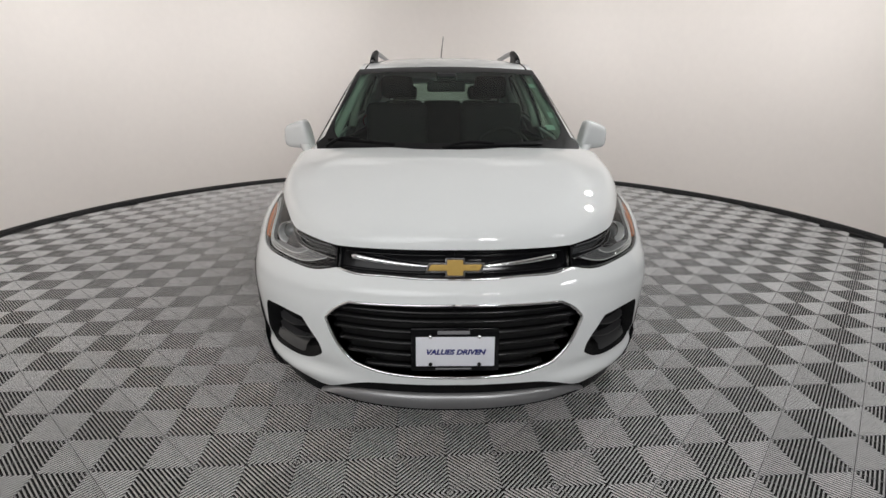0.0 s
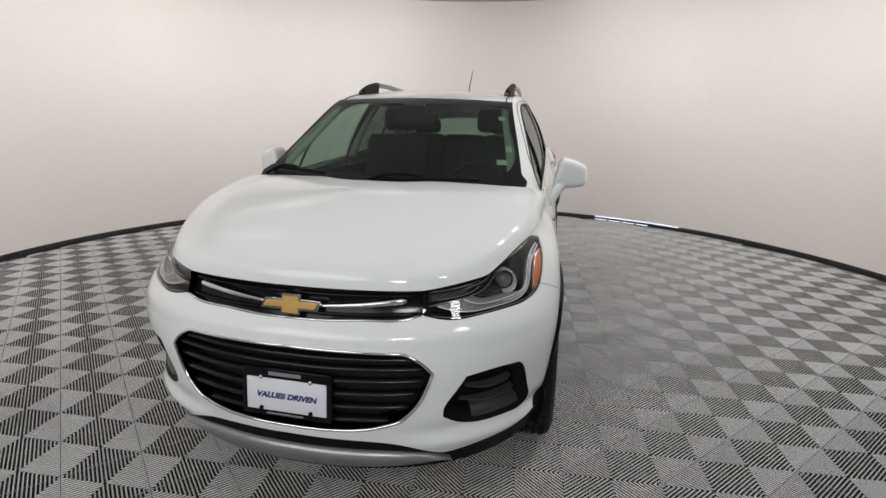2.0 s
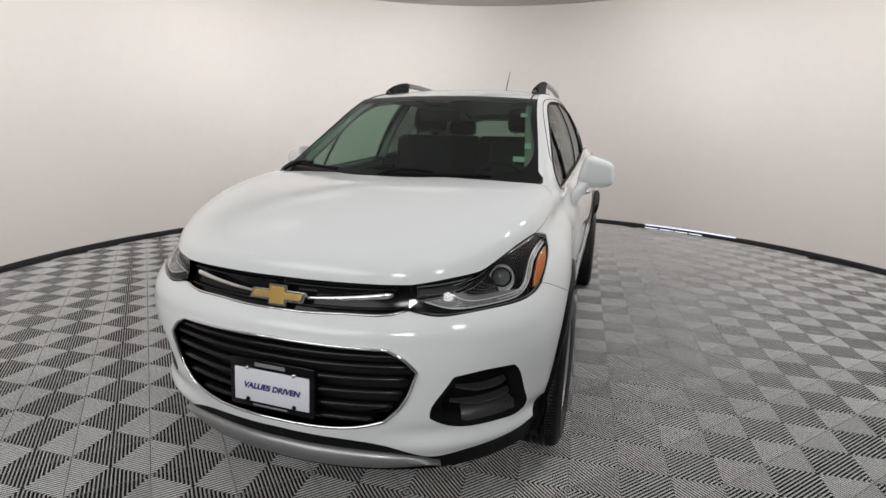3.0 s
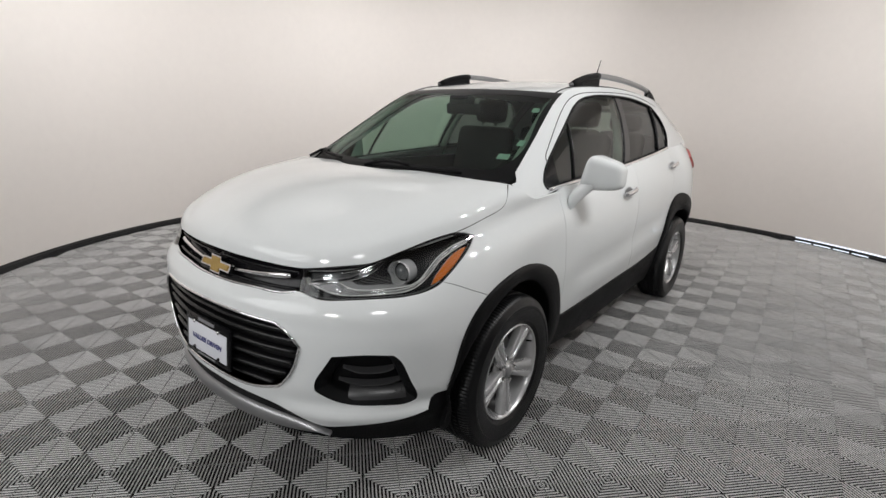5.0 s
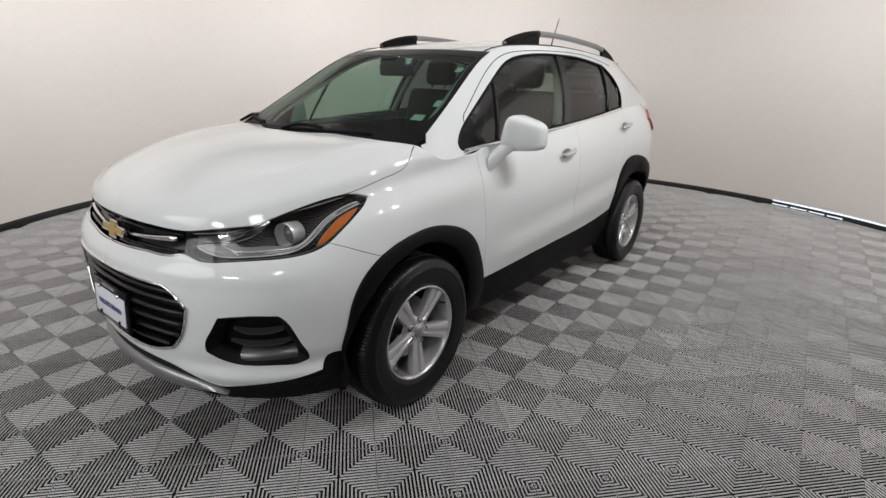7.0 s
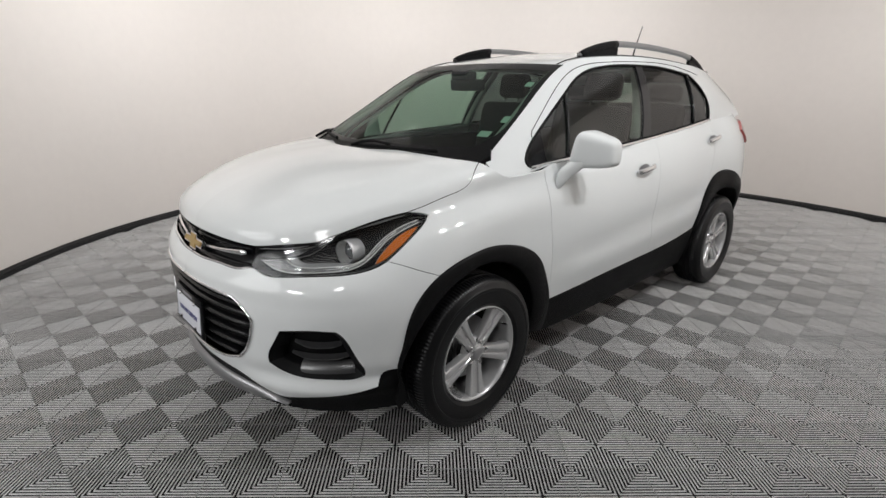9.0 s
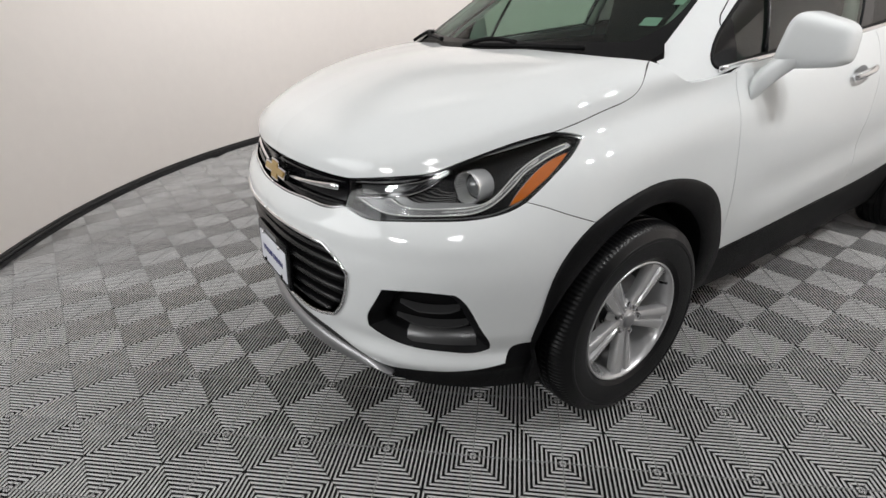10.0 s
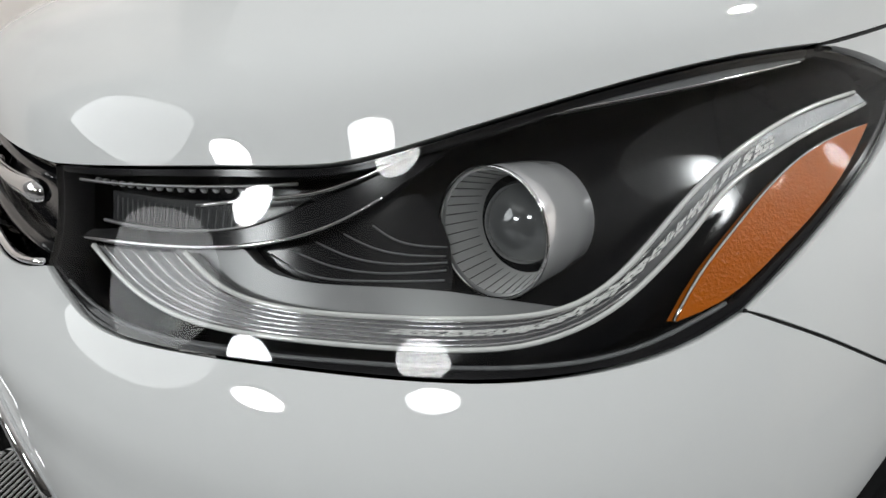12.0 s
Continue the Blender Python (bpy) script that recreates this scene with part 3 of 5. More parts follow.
SHELF = material("satin_lamp_grey", (0.24, 0.24, 0.243), 0.34, metal=0.4, vary=0.06, scale=120)
CONE = material("satin_cone_silver", (0.86, 0.86, 0.85), 0.42, metal=0.0, vary=0.05, scale=200)
DRUM = material("polished_drum", (0.86, 0.86, 0.87), 0.15, metal=0.45, vary=0.05)
LAMP_BLACK = material("lamp_black", (0.015, 0.0145, 0.016), 0.14, spec=0.3, vary=0.08, scale=60)
EDGE_BAND = material("smoked_upper_edge", (0.16, 0.163, 0.168), 0.28, vary=0.08, scale=80)
LED = material("led_cell", (0.90, 0.90, 0.88), 0.12, metal=0.2, coat=0.5, vary=0.05)
BAND = material("smoked_signal", (0.055, 0.056, 0.058), 0.22, vary=0.08, scale=80)
FOG_SLAT = material("grained_grey_plastic", (0.038, 0.038, 0.039), 0.30, spec=0.7, vary=0.15, scale=120)
BULB = material("projector_glass", (0.16, 0.165, 0.17), 0.07, metal=0.3, coat=1.0, spec=1.0, vary=0.02)
STICK = material("sticker_paper", (0.55, 0.62, 0.57), 0.5, vary=0.05, scale=300)
PLATE = material("white_plate_card", (0.74, 0.75, 0.80), 0.35, vary=0.03, scale=120)
INK = material("navy_ink", (0.02, 0.025, 0.16), 0.4, vary=0.05)
GREY_INK = material("grey_ink", (0.22, 0.22, 0.23), 0.4, vary=0.05)
BELTCLOTH = material("pillar_trim_grey", (0.42, 0.41, 0.39), 0.7, vary=0.08, scale=40)
SEAT = material("black_seat_leather", (0.012, 0.012, 0.013), 0.6, spec=0.25, vary=0.15, scale=60, bump=0.3, bump_scale=300)

# windows
W_A = [(1.60, 0.035), (1.655, 0.4), (1.71, 0.745)]
W_B1 = [(2.35, 0.035), (2.42, 0.5), (2.47, 0.895)]
W_B2 = [(2.45, 0.035), (2.50, 0.5), (2.545, 0.893)]
W_C = [(3.06, 0.035), (3.11, 0.45), (3.15, 0.82)]
FRONT_UP = [(1.71, 0.745), (1.46, 0.60), (1.33, 0.42), (1.292, 0.25), (1.30, 0.10), (1.325, 0.04)]
TOP_1 = [(2.47, 0.895), (2.22, 0.90), (2.05, 0.885), (1.86, 0.83), (1.71, 0.745)]
TOP_2 = [(3.15, 0.82), (2.84, 0.875), (2.545, 0.893)]
panes = []
for m in ("none", "flip"):
    panes.append(patch("quarter_window", side, [[(1.325, 0.04), (1.45, 0.035), (1.60, 0.035)], W_A, FRONT_UP], SIDE_SCALE, DOOR_GLASS, CAR, mirror=m, offset=-0.008, step=0.3))
    panes.append(patch("front_door_window", side, [[(1.60, 0.035), (2.0, 0.035), (2.35, 0.035)], W_B1, TOP_1, W_A[::-1]], SIDE_SCALE, DOOR_GLASS, CAR, mirror=m, offset=-0.008, step=0.3))
    panes.append(patch("rear_door_window", side, [[(2.45, 0.035), (2.8, 0.035), (3.06, 0.035)], W_C, TOP_2, W_B2[::-1]], SIDE_SCALE, PRIVACY, CAR, mirror=m, offset=-0.008, step=0.3))
    panes.append(patch("rear_quarter_window", side, [[(3.06, 0.035), (3.2, 0.035), (3.33, 0.035)], [(3.33, 0.035), (3.365, 0.27), (3.30, 0.62), (3.18, 0.81)], [(3.18, 0.81), (3.15, 0.82)], W_C[::-1]], SIDE_SCALE, PRIVACY, CAR, mirror=m, offset=-0.008, step=0.3))
    patch("centre_pillar_cover", side, [[(2.345, 0.035), (2.40, 0.035), (2.455, 0.035)], W_B2, [(2.545, 0.893), (2.47, 0.895)], W_B1[::-1]], SIDE_SCALE, HOUSING, CAR, mirror=m, offset=-0.003, step=0.3, flange=0.02)
    patch("mirror_corner_cover", side, [[(1.325, 0.04), (1.38, 0.037), (1.43, 0.035)], [(1.43, 0.035), (1.44, 0.3), (1.45, 0.59)], [(1.45, 0.59), (1.33, 0.42), (1.292, 0.25), (1.30, 0.10), (1.325, 0.04)]], SIDE_SCALE, GLOSS, CAR, mirror=m, offset=-0.004, step=0.3, flange=0.01)
    for line, r in ((W_A, 0.008), (W_C, 0.011)):
        p = curve_on(side, line, 8, -0.004, SIDE_SCALE)
        p = p * [-1, 1, 1] if m == "flip" else p
        tube("window_divider", p, r, GLOSS, CAR, 8)
    loop = trace(W_OPEN, SIDE_SCALE) / SIDE_SCALE
    p = side(loop[:, 0], loop[:, 1]) + normals_of(side, loop[:, 0], loop[:, 1], SIDE_SCALE, 1) * -0.003
    p = np.concatenate([p, p[:1]])
    tube("window_seal", p * [-1, 1, 1] if m == "flip" else p, 0.008, PLAST, CAR, 6)
    p = curve_on(side, [(1.31, 0.03), (1.57, 0.01), (2.11, 0.01), (3.335, 0.015)], 40, 0.004, SIDE_SCALE)
    tube("belt_moulding", p * [-1, 1, 1] if m == "flip" else p, 0.008, CHROME, CAR, 8, "bright chrome strip", flat=1.2)
    p = curve_on(side, [(1.40, 0.66), (1.47, 0.73), (1.58, 0.81), (1.72, 0.88), (1.9, 0.925), (2.15, 0.94), (2.6, 0.94), (3.1, 0.91), (3.36, 0.83)], 50, 0.0005, SIDE_SCALE)
    p = np.concatenate([curve_on(side, [(1.385, 0.5), (1.385, 0.6), (1.40, 0.66)], 6, 0.0005, SIDE_SCALE), p[1:]])
    tube("door_gap", p * [-1, 1, 1] if m == "flip" else p, 0.0022, PIT, CAR, 6)

SCREEN = patch("windscreen", screen, [[(-1, 0.0), (0, 0.0), (1, 0.0)], [(1, 0.0), (1, 0.5), (1, 1)], [(1, 1), (0, 1), (-1, 1)], [(-1, 1), (-1, 0.5), (-1, 0)]], SCREEN_SCALE, SCREEN_GLASS, CAR, step=0.4)
patch("windscreen_border", screen, [[(-1, -0.04), (0, -0.04), (1, -0.04)], [(1, -0.04), (1, 0.5), (1, 1)], [(1, 1), (0, 1), (-1, 1)], [(-1, 1), (-1, 0.5), (-1, -0.04)]], SCREEN_SCALE, FRIT, CAR, offset=0.0015, step=0.4,
      holes=[[[(-0.86, 0.10), (-0.4, 0.075), (0.4, 0.075), (0.86, 0.10)], [(0.86, 0.10), (0.90, 0.14), (0.95, 0.6), (0.955, 0.88)], [(0.955, 0.88), (0.5, 0.90), (0, 0.87), (-0.5, 0.90), (-0.955, 0.88)], [(-0.955, 0.88), (-0.95, 0.6), (-0.90, 0.14), (-0.86, 0.10)]]])
# cowl between hood and glass
cow = []
for t in np.linspace(-1, 1, 31):
    a = screen(t, 0.035)[0] + np.array((0, -0.004, 0.004))
    b = screen(t, -0.02)[0] + np.array((0, -0.035, -0.012))
    c = b + np.array((0, -0.05, -0.035))
    cow += [a, b, c]
mesh_object("cowl", cow, grid_faces(31, 3), PLAST, CAR)
for sx in (1, -1):
    p = [screen(sx * q, w)[0] for q, w in ((0.86, -0.03), (0.93, -0.03), (1.0, -0.02), (1.03, 0.04), (1.0, 0.10), (0.95, 0.12))]
    v = [q + np.array((0, -0.006, 0.010)) for q in p] + [q + np.array((0, 0.0, -0.03)) for q in p]
    f = [tuple(range(6))] + [(q, (q + 1) % 6, 6 + (q + 1) % 6, 6 + q) for q in range(6)]
    mesh_object("cowl_corner", v, f if sx > 0 else [tuple(reversed(q)) for q in f], FRIT, CAR, smooth=False)
for s0, s1, w0, w1 in ((-0.93, -0.40, 0.07, 0.03), (-0.05, 0.70, 0.0, 0.025)):
    base = curve_on(screen, [(s0, w0), ((s0 + s1) / 2, (w0 + w1) / 2 + 0.004), (s1, w1)], 16, 0.018, SCREEN_SCALE)
    wiper = tube("wiper", base, 0.007, PLAST, CAR, 6, "black windscreen wiper", flat=1.3)
    arm = curve_on(screen, [(s0 + 0.02, -0.02), (s0 + 0.10, w0 * 0.6 + 0.02), ((s0 + s1) / 2, (w0 + w1) / 2 + 0.01)], 10, 0.028, SCREEN_SCALE)
    tube("wiper_arm", arm, 0.008, PLAST, wiper, 6)


def sticker(s, w, ds, dw):
    patch("sticker", screen, [[(s - ds, w - dw), (s + ds, w - dw)], [(s + ds, w - dw), (s + ds, w + dw)], [(s + ds, w + dw), (s - ds, w + dw)], [(s - ds, w + dw), (s - ds, w - dw)]], SCREEN_SCALE, STICK, SCREEN, offset=-0.003, step=0.15, label="pale green paper sticker")


sticker(0.885, 0.725, 0.030, 0.026)
sticker(0.925, 0.375, 0.024, 0.030)
sticker(0.865, 0.235, 0.040, 0.026)

# roof rails, antenna, rear
for sx in (1, -1):
    ys = np.linspace(2.03, 3.80, 41)
    rise = 0.058 * np.sin(np.pi / 2 * np.clip(np.minimum((ys - 2.03) / 0.42, (3.80 - ys) / 0.55), 0, 1)) ** 0.8
    e = UPPER(ys)
    pts = np.column_stack([(e[:, 0] - 0.055) * sx, ys, e[:, 1] + 0.012 + rise])
    rail = tube("roof_rail", pts, 0.016, SILVER, CAR, 10, "silver roof rail with black feet", flat=1.1)
    for lo, hi in ((0, 9), (32, 41)):
        q = pts[lo:hi]
        tube("rail_foot", q, 0.0185, PLAST, rail, 10, "black rail foot", flat=1.15)
        under = q.copy()
        under[:, 2] = e[lo:hi, 1] + 0.008
        n = hi - lo
        v = []
        for k in range(n):
            for dx in (-0.012, 0.012):
                v += [q[k] + [dx, 0, 0], under[k] + [dx, 0, 0]]
        f = []
        for k in range(n - 1):
            f += [(4 * k, 4 * k + 1, 4 * k + 5, 4 * k + 4), (4 * k + 2, 4 * k + 6, 4 * k + 7, 4 * k + 3)]
        f += [(0, 2, 3, 1), (4 * n - 4, 4 * n - 3, 4 * n - 1, 4 * n - 2)]
        mesh_object("rail_web", v, f, PLAST, rail, smooth=False)
    p = roof(np.linspace(1.80, 4.0, 30), np.full(30, 0.93)) + [0, 0, 0.001]
    tube("roof_ditch", p * [sx, 1, 1], 0.004, PIT, CAR, 6)
antenna = tube("antenna", [(-0.02, 3.525, 1.585), (-0.018, 3.535, 1.615), (-0.005, 3.570, 1.75), (0.012, 3.605, 1.887)], 0.0048, PLAST, CAR, 8, "thin black whip antenna", taper=[5, 1.4, 0.9, 0.6])


def tail(s, w):
    s, w = np.atleast_1d(np.asarray(s, float)), np.atleast_1d(np.asarray(w, float))
    e = side(np.full(len(w), 4.0), w)
    return np.column_stack([e[:, 0] * s, 4.0 + 0.14 * (1 - s * s) * (1 - 0.6 * w) + 0.10 * (1 - w) * (1 - s * s), e[:, 2] + 0.06 * w * (1 - s * s)])


REAR_HOLE = [[(-0.82, 0.16), (0, 0.13), (0.82, 0.16)], [(0.82, 0.16), (0.80, 0.85)], [(0.80, 0.85), (0, 0.88), (-0.80, 0.85)], [(-0.80, 0.85), (-0.82, 0.16)]]
patch("tailgate", tail, [[(-1, 0), (0, 0), (1, 0)], [(1, 0), (1, 1)], [(1, 1), (0, 1), (-1, 1)], [(-1, 1), (-1, 0)]], SCREEN_SCALE, PAINT, CAR, sign=-1, holes=[REAR_HOLE], flange=0.02, step=0.5)
patch("rear_window", tail, REAR_HOLE, SCREEN_SCALE, REAR_GLASS, CAR, sign=-1, offset=-0.004, step=0.5)
spoiler = box_bm(0.74, 0.12, 0.028, 0.012)
ob = part("spoiler", spoiler, PAINT, CAR, smooth=True)
ob.matrix_local = pose(0, 4.02, 1.485, -8)
both("rear_pillar_trim", side, [[(3.80, 0.90), (3.835, 0.90)], [(3.835, 0.90), (3.965, 0.30)], [(3.965, 0.30), (3.945, 0.30)], [(3.945, 0.30), (3.80, 0.90)]], SIDE_SCALE, GLOSS, CAR, offset=0.003, step=0.2)
both("tail_lamp", body, [[(267, 5.85), (272, 6.15), (285, 6.35), (293, 6.3)], [(293, 6.3), (294, 5.0)], [(294, 5.0), (278, 5.05), (267, 5.85)]], BODY_SCALE, RED, CAR, offset=0.016, flange=0.03, label="red tail lamp")

# lower cladding
patch("lower_valance", body, [L_WHITE_LOW, L_WHITE_STEP, [(51.4, 1.42), (52.2, 0.9), (52.8, 0.4), (53, 0.02)], [(53, 0.02), (40, 0.02), (20, 0.02), (0, 0.02)], [(0, 0.02), (0, 1.10)]], BODY_SCALE, PLAST, CAR, mirror="join", offset=-0.004, flange=0.05, open_at=0.0)
both("sill_cladding", body, [[(109.5, 0.1), (109.7, 1.62)], L_SILL_A, L_SILL_B, [(220.5, 1.95), (221, 0.1)], [(221, 0.1), (170, 0.1), (109.5, 0.1)]], BODY_SCALE, PLAST, CAR, offset=0.006, flange=0.04, step=0.4)
both("rear_lower_bumper", body, [[(274, 0.1), (275, 1.7)], [(275, 1.7), (300, 1.7), (340.3, 1.7)], [(340.3, 1.7), (340.3, 0.1)], [(340.3, 0.1), (300, 0.1), (274, 0.1)]], BODY_SCALE, PLAST, CAR, offset=0.002, flange=0.03, step=0.4)


def arch(uv, hub_y, hub_z, sx, inner=0.402):
    t = np.array(uv, float) * BODY_SCALE
    d = np.concatenate([[0], np.cumsum(np.sqrt((np.diff(t, axis=0) ** 2).sum(1)))])
    t = Spline(d, t)(np.linspace(0, d[-1], 56)) / BODY_SCALE
    p = body(t[:, 0], t[:, 1])
    nrm = body_normal(t[:, 0], t[:, 1])
    verts = []
    for a, n in zip(p, nrm):
        r = np.array((0, a[1] - hub_y, a[2] - hub_z))
        length = np.linalg.norm(r)
        q = r / length
        inn = np.array((a[0], hub_y, hub_z)) + q * inner
        if inn[2] < 0.2:
            inn[2] = max(inn[2], 0.2)
        mid = (a + inn) / 2
        verts += [a - n * 0.006 + q * 0.002, a + n * 0.006, a + n * 0.012 - q * 0.008, mid + n * 0.016, inn + n * 0.014 + q * 0.010, inn + n * 0.006, inn - np.array((0.05, 0, 0)), inn - np.array((0.30, 0, 0)) + q * 0.02]
    verts = [v * [sx, 1, 1] for v in verts]
    f = grid_faces(len(p), 8)
    if sx < 0:
        f = [tuple(reversed(k)) for k in f]
    ob = mesh_object("arch_cladding", verts, f, PLAST, CAR, "textured black wheel arch cladding")
    ob.data.set_sharp_from_angle(angle=radians(50))
    return ob


ARCH_F = [(52.9, 0.25), (52.2, 0.85)] + L_ARCH_FRONT + L_ARCH_REAR[1:] + [(110.4, 0.9), (110.8, 0.25)]
ARCH_R = [(219.8, 0.25), (220, 1.1)] + L_ARCH_B1 + L_ARCH_B2[1:] + [(275.6, 1.0), (275.8, 0.4)]
for sx in (1, -1):
    arch(ARCH_F, 0.905, 0.338, sx)
    arch(ARCH_R, 3.46, 0.338, sx)
    for hy in (0.905, 3.46):
        v = []
        for k in range(25):
            a = radians(-20 + 220 * k / 24)
            for x, r in ((0.80, 0.40), (0.50, 0.40), (0.48, 0.05)):
                v.append((x * sx, hy + r * math.cos(a), 0.35 + r * math.sin(a)))
        mesh_object("wheel_liner", v, grid_faces(25, 3), PIT, CAR)
ob = part("underbody", box_bm(1.16, 3.6, 0.24, 0.03), PIT, CAR)
ob.location = (0, 2.2, 0.33)
ob = part("engine_bay", box_bm(1.0, 0.5, 0.42, 0.05), PIT, CAR)
ob.location = (0, 0.58, 0.52)

# silver skid plate
v = []
us = np.linspace(-29, 29, 61)
for u in us:
    k = 1 - min(1, abs(u) / 29) ** 2.2
    edge = 1 - min(1, abs(u) / 29) ** 8
    r = 1.088 + 0.012 * min(1, abs(u) / 20)
    ztop = 0.302 - 0.012 * (1 - k)
    zlow = 0.238 + 0.012 * (1 - k)
    if edge < 1:
        ztop = zlow + (ztop - zlow) * max(edge, 0.05)
    a = math.radians(u)
    for rr, z in ((r - 0.10, ztop + 0.004), (r - 0.012, ztop + 0.004), (r, ztop - 0.006), (r + 0.003, (ztop + zlow) / 2), (r - 0.010, zlow), (r - 0.06, zlow - 0.012), (r - 0.14, zlow - 0.015)):
        v.append((rr * math.sin(a), AX - rr * math.cos(a), z))
ob = mesh_object("skid_plate", v, grid_faces(61, 7), SILVER, CAR, "satin silver skid plate")
ob.data.set_sharp_from_angle(angle=radians(45))

# upper grille
grille = patch("upper_grille", body, [L_GRILLE_TOP, L_LIGHT_IN[::-1], L_GRILLE_LOW[::-1], [(0, 4.54), (0, 5.74)]], BODY_SCALE, GLOSS, CAR, mirror="join", offset=-0.028, flange=-0.026, open_at=0.0)
for sx in (1, -1):
    p = curve_on(body, [(4.2, 5.07), (12, 5.17), (20.8, 5.32)], 18, -0.008)
    tube("chrome_bar", p * [sx, 1, 1], 0.0075, CHROME, grille, 12, "bright chrome grille bar", flat=1.35, taper=[0.4 + 0.75 * (q / 16) ** 0.8 for q in range(17)] + [0.6])
    for vv in (5.52, 4.86):
        p = curve_on(body, [(1, vv), (10, vv), (22.3, vv)], 16, -0.014)
        tube("grille_slat", p * [sx, 1, 1], 0.008, GLOSS, grille, 8, flat=0.6)
    p = curve_on(body, [(0, 4.58), (8, 4.61), (14, 4.65), (20.6, 4.67), (22.6, 4.76)], 20, -0.004)
    tube("chrome_lip", p * [sx, 1, 1], 0.0036, CHROME, grille, 6, "thin chrome lip")


def bowtie(k, depth):
    o = [(-0.105, -0.017), (-0.034, -0.017), (-0.034, -0.034), (0.034, -0.034), (0.034, -0.017), (0.094, -0.017), (0.105, 0.017), (0.034, 0.017), (0.034, 0.034), (-0.034, 0.034), (-0.034, 0.017), (-0.094, 0.017)]
    o = [(x - math.copysign(k, x) * (1.4 if abs(x) > 0.09 else 1), z - math.copysign(k, z)) for x, z in o]
    bm = bmesh.new()
    f = bm.faces.new([bm.verts.new((x, 0, z)) for x, z in o])
    r = bmesh.ops.extrude_face_region(bm, geom=[f])
    bmesh.ops.translate(bm, verts=[g for g in r["geom"] if isinstance(g, bmesh.types.BMVert)], vec=(0, -depth, 0))
    bmesh.ops.recalc_face_normals(bm, faces=bm.faces)
    bmesh.ops.bevel(bm, geom=bm.edges[:], offset=0.0012 if k == 0 else 0.0018, segments=3, affect="EDGES")
    return bm


emblem = part("emblem", bowtie(0, 0.014), CHROME, CAR, "gold cross-shaped badge with chrome rim", smooth=True)
emblem.matrix_local = pose(0, 0.102, 0.803, -12)
gold = part("emblem_face", bowtie(0.006, 0.004), GOLD, emblem, "gold badge face", smooth=True)
gold.location = (0, -0.013, 0)

# lower grille
low = patch("lower_grille", body, [L_GRILLE_MAIN[0], L_GRILLE_MAIN[1], L_GRILLE_MAIN[2], L_GRILLE_MAIN[3], [(0, 1.36), (0, 3.57)]], BODY_SCALE, PIT, CAR, mirror="join", offset=-0.07, flange=-0.068, open_at=0.0)
for vv, um in ((1.62, 17.5), (1.95, 20.8), (2.28, 22.3), (2.61, 23.2), (2.94, 23.6), (3.24, 21.8)):
    half = [(u, vv + 0.05 * (u / 24) ** 2) for u in (0, 6, 12, 18, um)] if um > 18.5 else [(u, vv) for u in (0, 6, 12, um)]
    p = curve_on(body, half, 16, -0.022)
    q = np.concatenate([(p * [-1, 1, 1])[::-1], p[1:]])
    tube("grille_slat", q, 0.017, SLAT, low, 10, flat=0.62)
p = np.concatenate([curve_on(body, s, 18, 0.002)[:-1] for s in L_GRILLE_MAIN] + [curve_on(body, L_GRILLE_MAIN[3], 18, 0.002)[-1:]])
ring = np.concatenate([p, (p * [-1, 1, 1])[::-1][1:]])
tube("grille_surround", ring, 0.0058, CHROME, low, 8, "chrome grille surround", up=(0, 1, 0.02))

# number plate frame and card
plate = part("plate_frame", box_bm(0.318, 0.016, 0.165, 0.004), GLOSS, CAR, "black plastic plate frame", smooth=True)
plate.matrix_local = pose(0, 0.040, 0.512, -4)
card = part("plate_card", box_bm(0.283, 0.004, 0.112, 0.003), PLATE, plate, "white card reading values driven", smooth=True)
card.location = (0.001, -0.0085, -0.006)
words = bpy.data.curves.new("words", "FONT")
words.body, words.size, words.extrude, words.shear, words.offset = "VALUES DRIVEN", 0.0262, 0.0004, 0.25, 0.0013
words.align_x, words.align_y = "CENTER", "CENTER"
holder = new("words", words)
dg = bpy.context.evaluated_depsgraph_get()
word_mesh = bpy.data.meshes.new_from_object(holder.evaluated_get(dg))
bpy.data.objects.remove(holder)
word_mesh.materials.clear()
word_mesh.materials.append(INK)
wo = new("lettering", word_mesh)
wo.parent = card
wo.matrix_local = pose(0, -0.0028, -0.002, 90) @ Matrix.Diagonal((1.13, 1, 1, 1))
for x, z, w, h in ((-0.005, 0.0665, 0.115, 0.013), (-0.005, -0.073, 0.13, 0.006)):
    ob = part("lettering_bar", box_bm(w, 0.002, h, 0.0006), GREY_INK, plate)
    ob.location = (x, -0.0085, z)
for x in (-0.088, 0.088):
    for z in (0.052, -0.055):
        v, f = lathe([(0.0, 0.006), (0.005, 0.006), (0.0075, 0.003), (0.0075, 0.0)], 12)
        ob = mesh_object("bolt", v, f, CHROME if z > 0 else PLAST, plate)
        ob.matrix_local = pose(x, -0.010, z, 0, 0, -90)

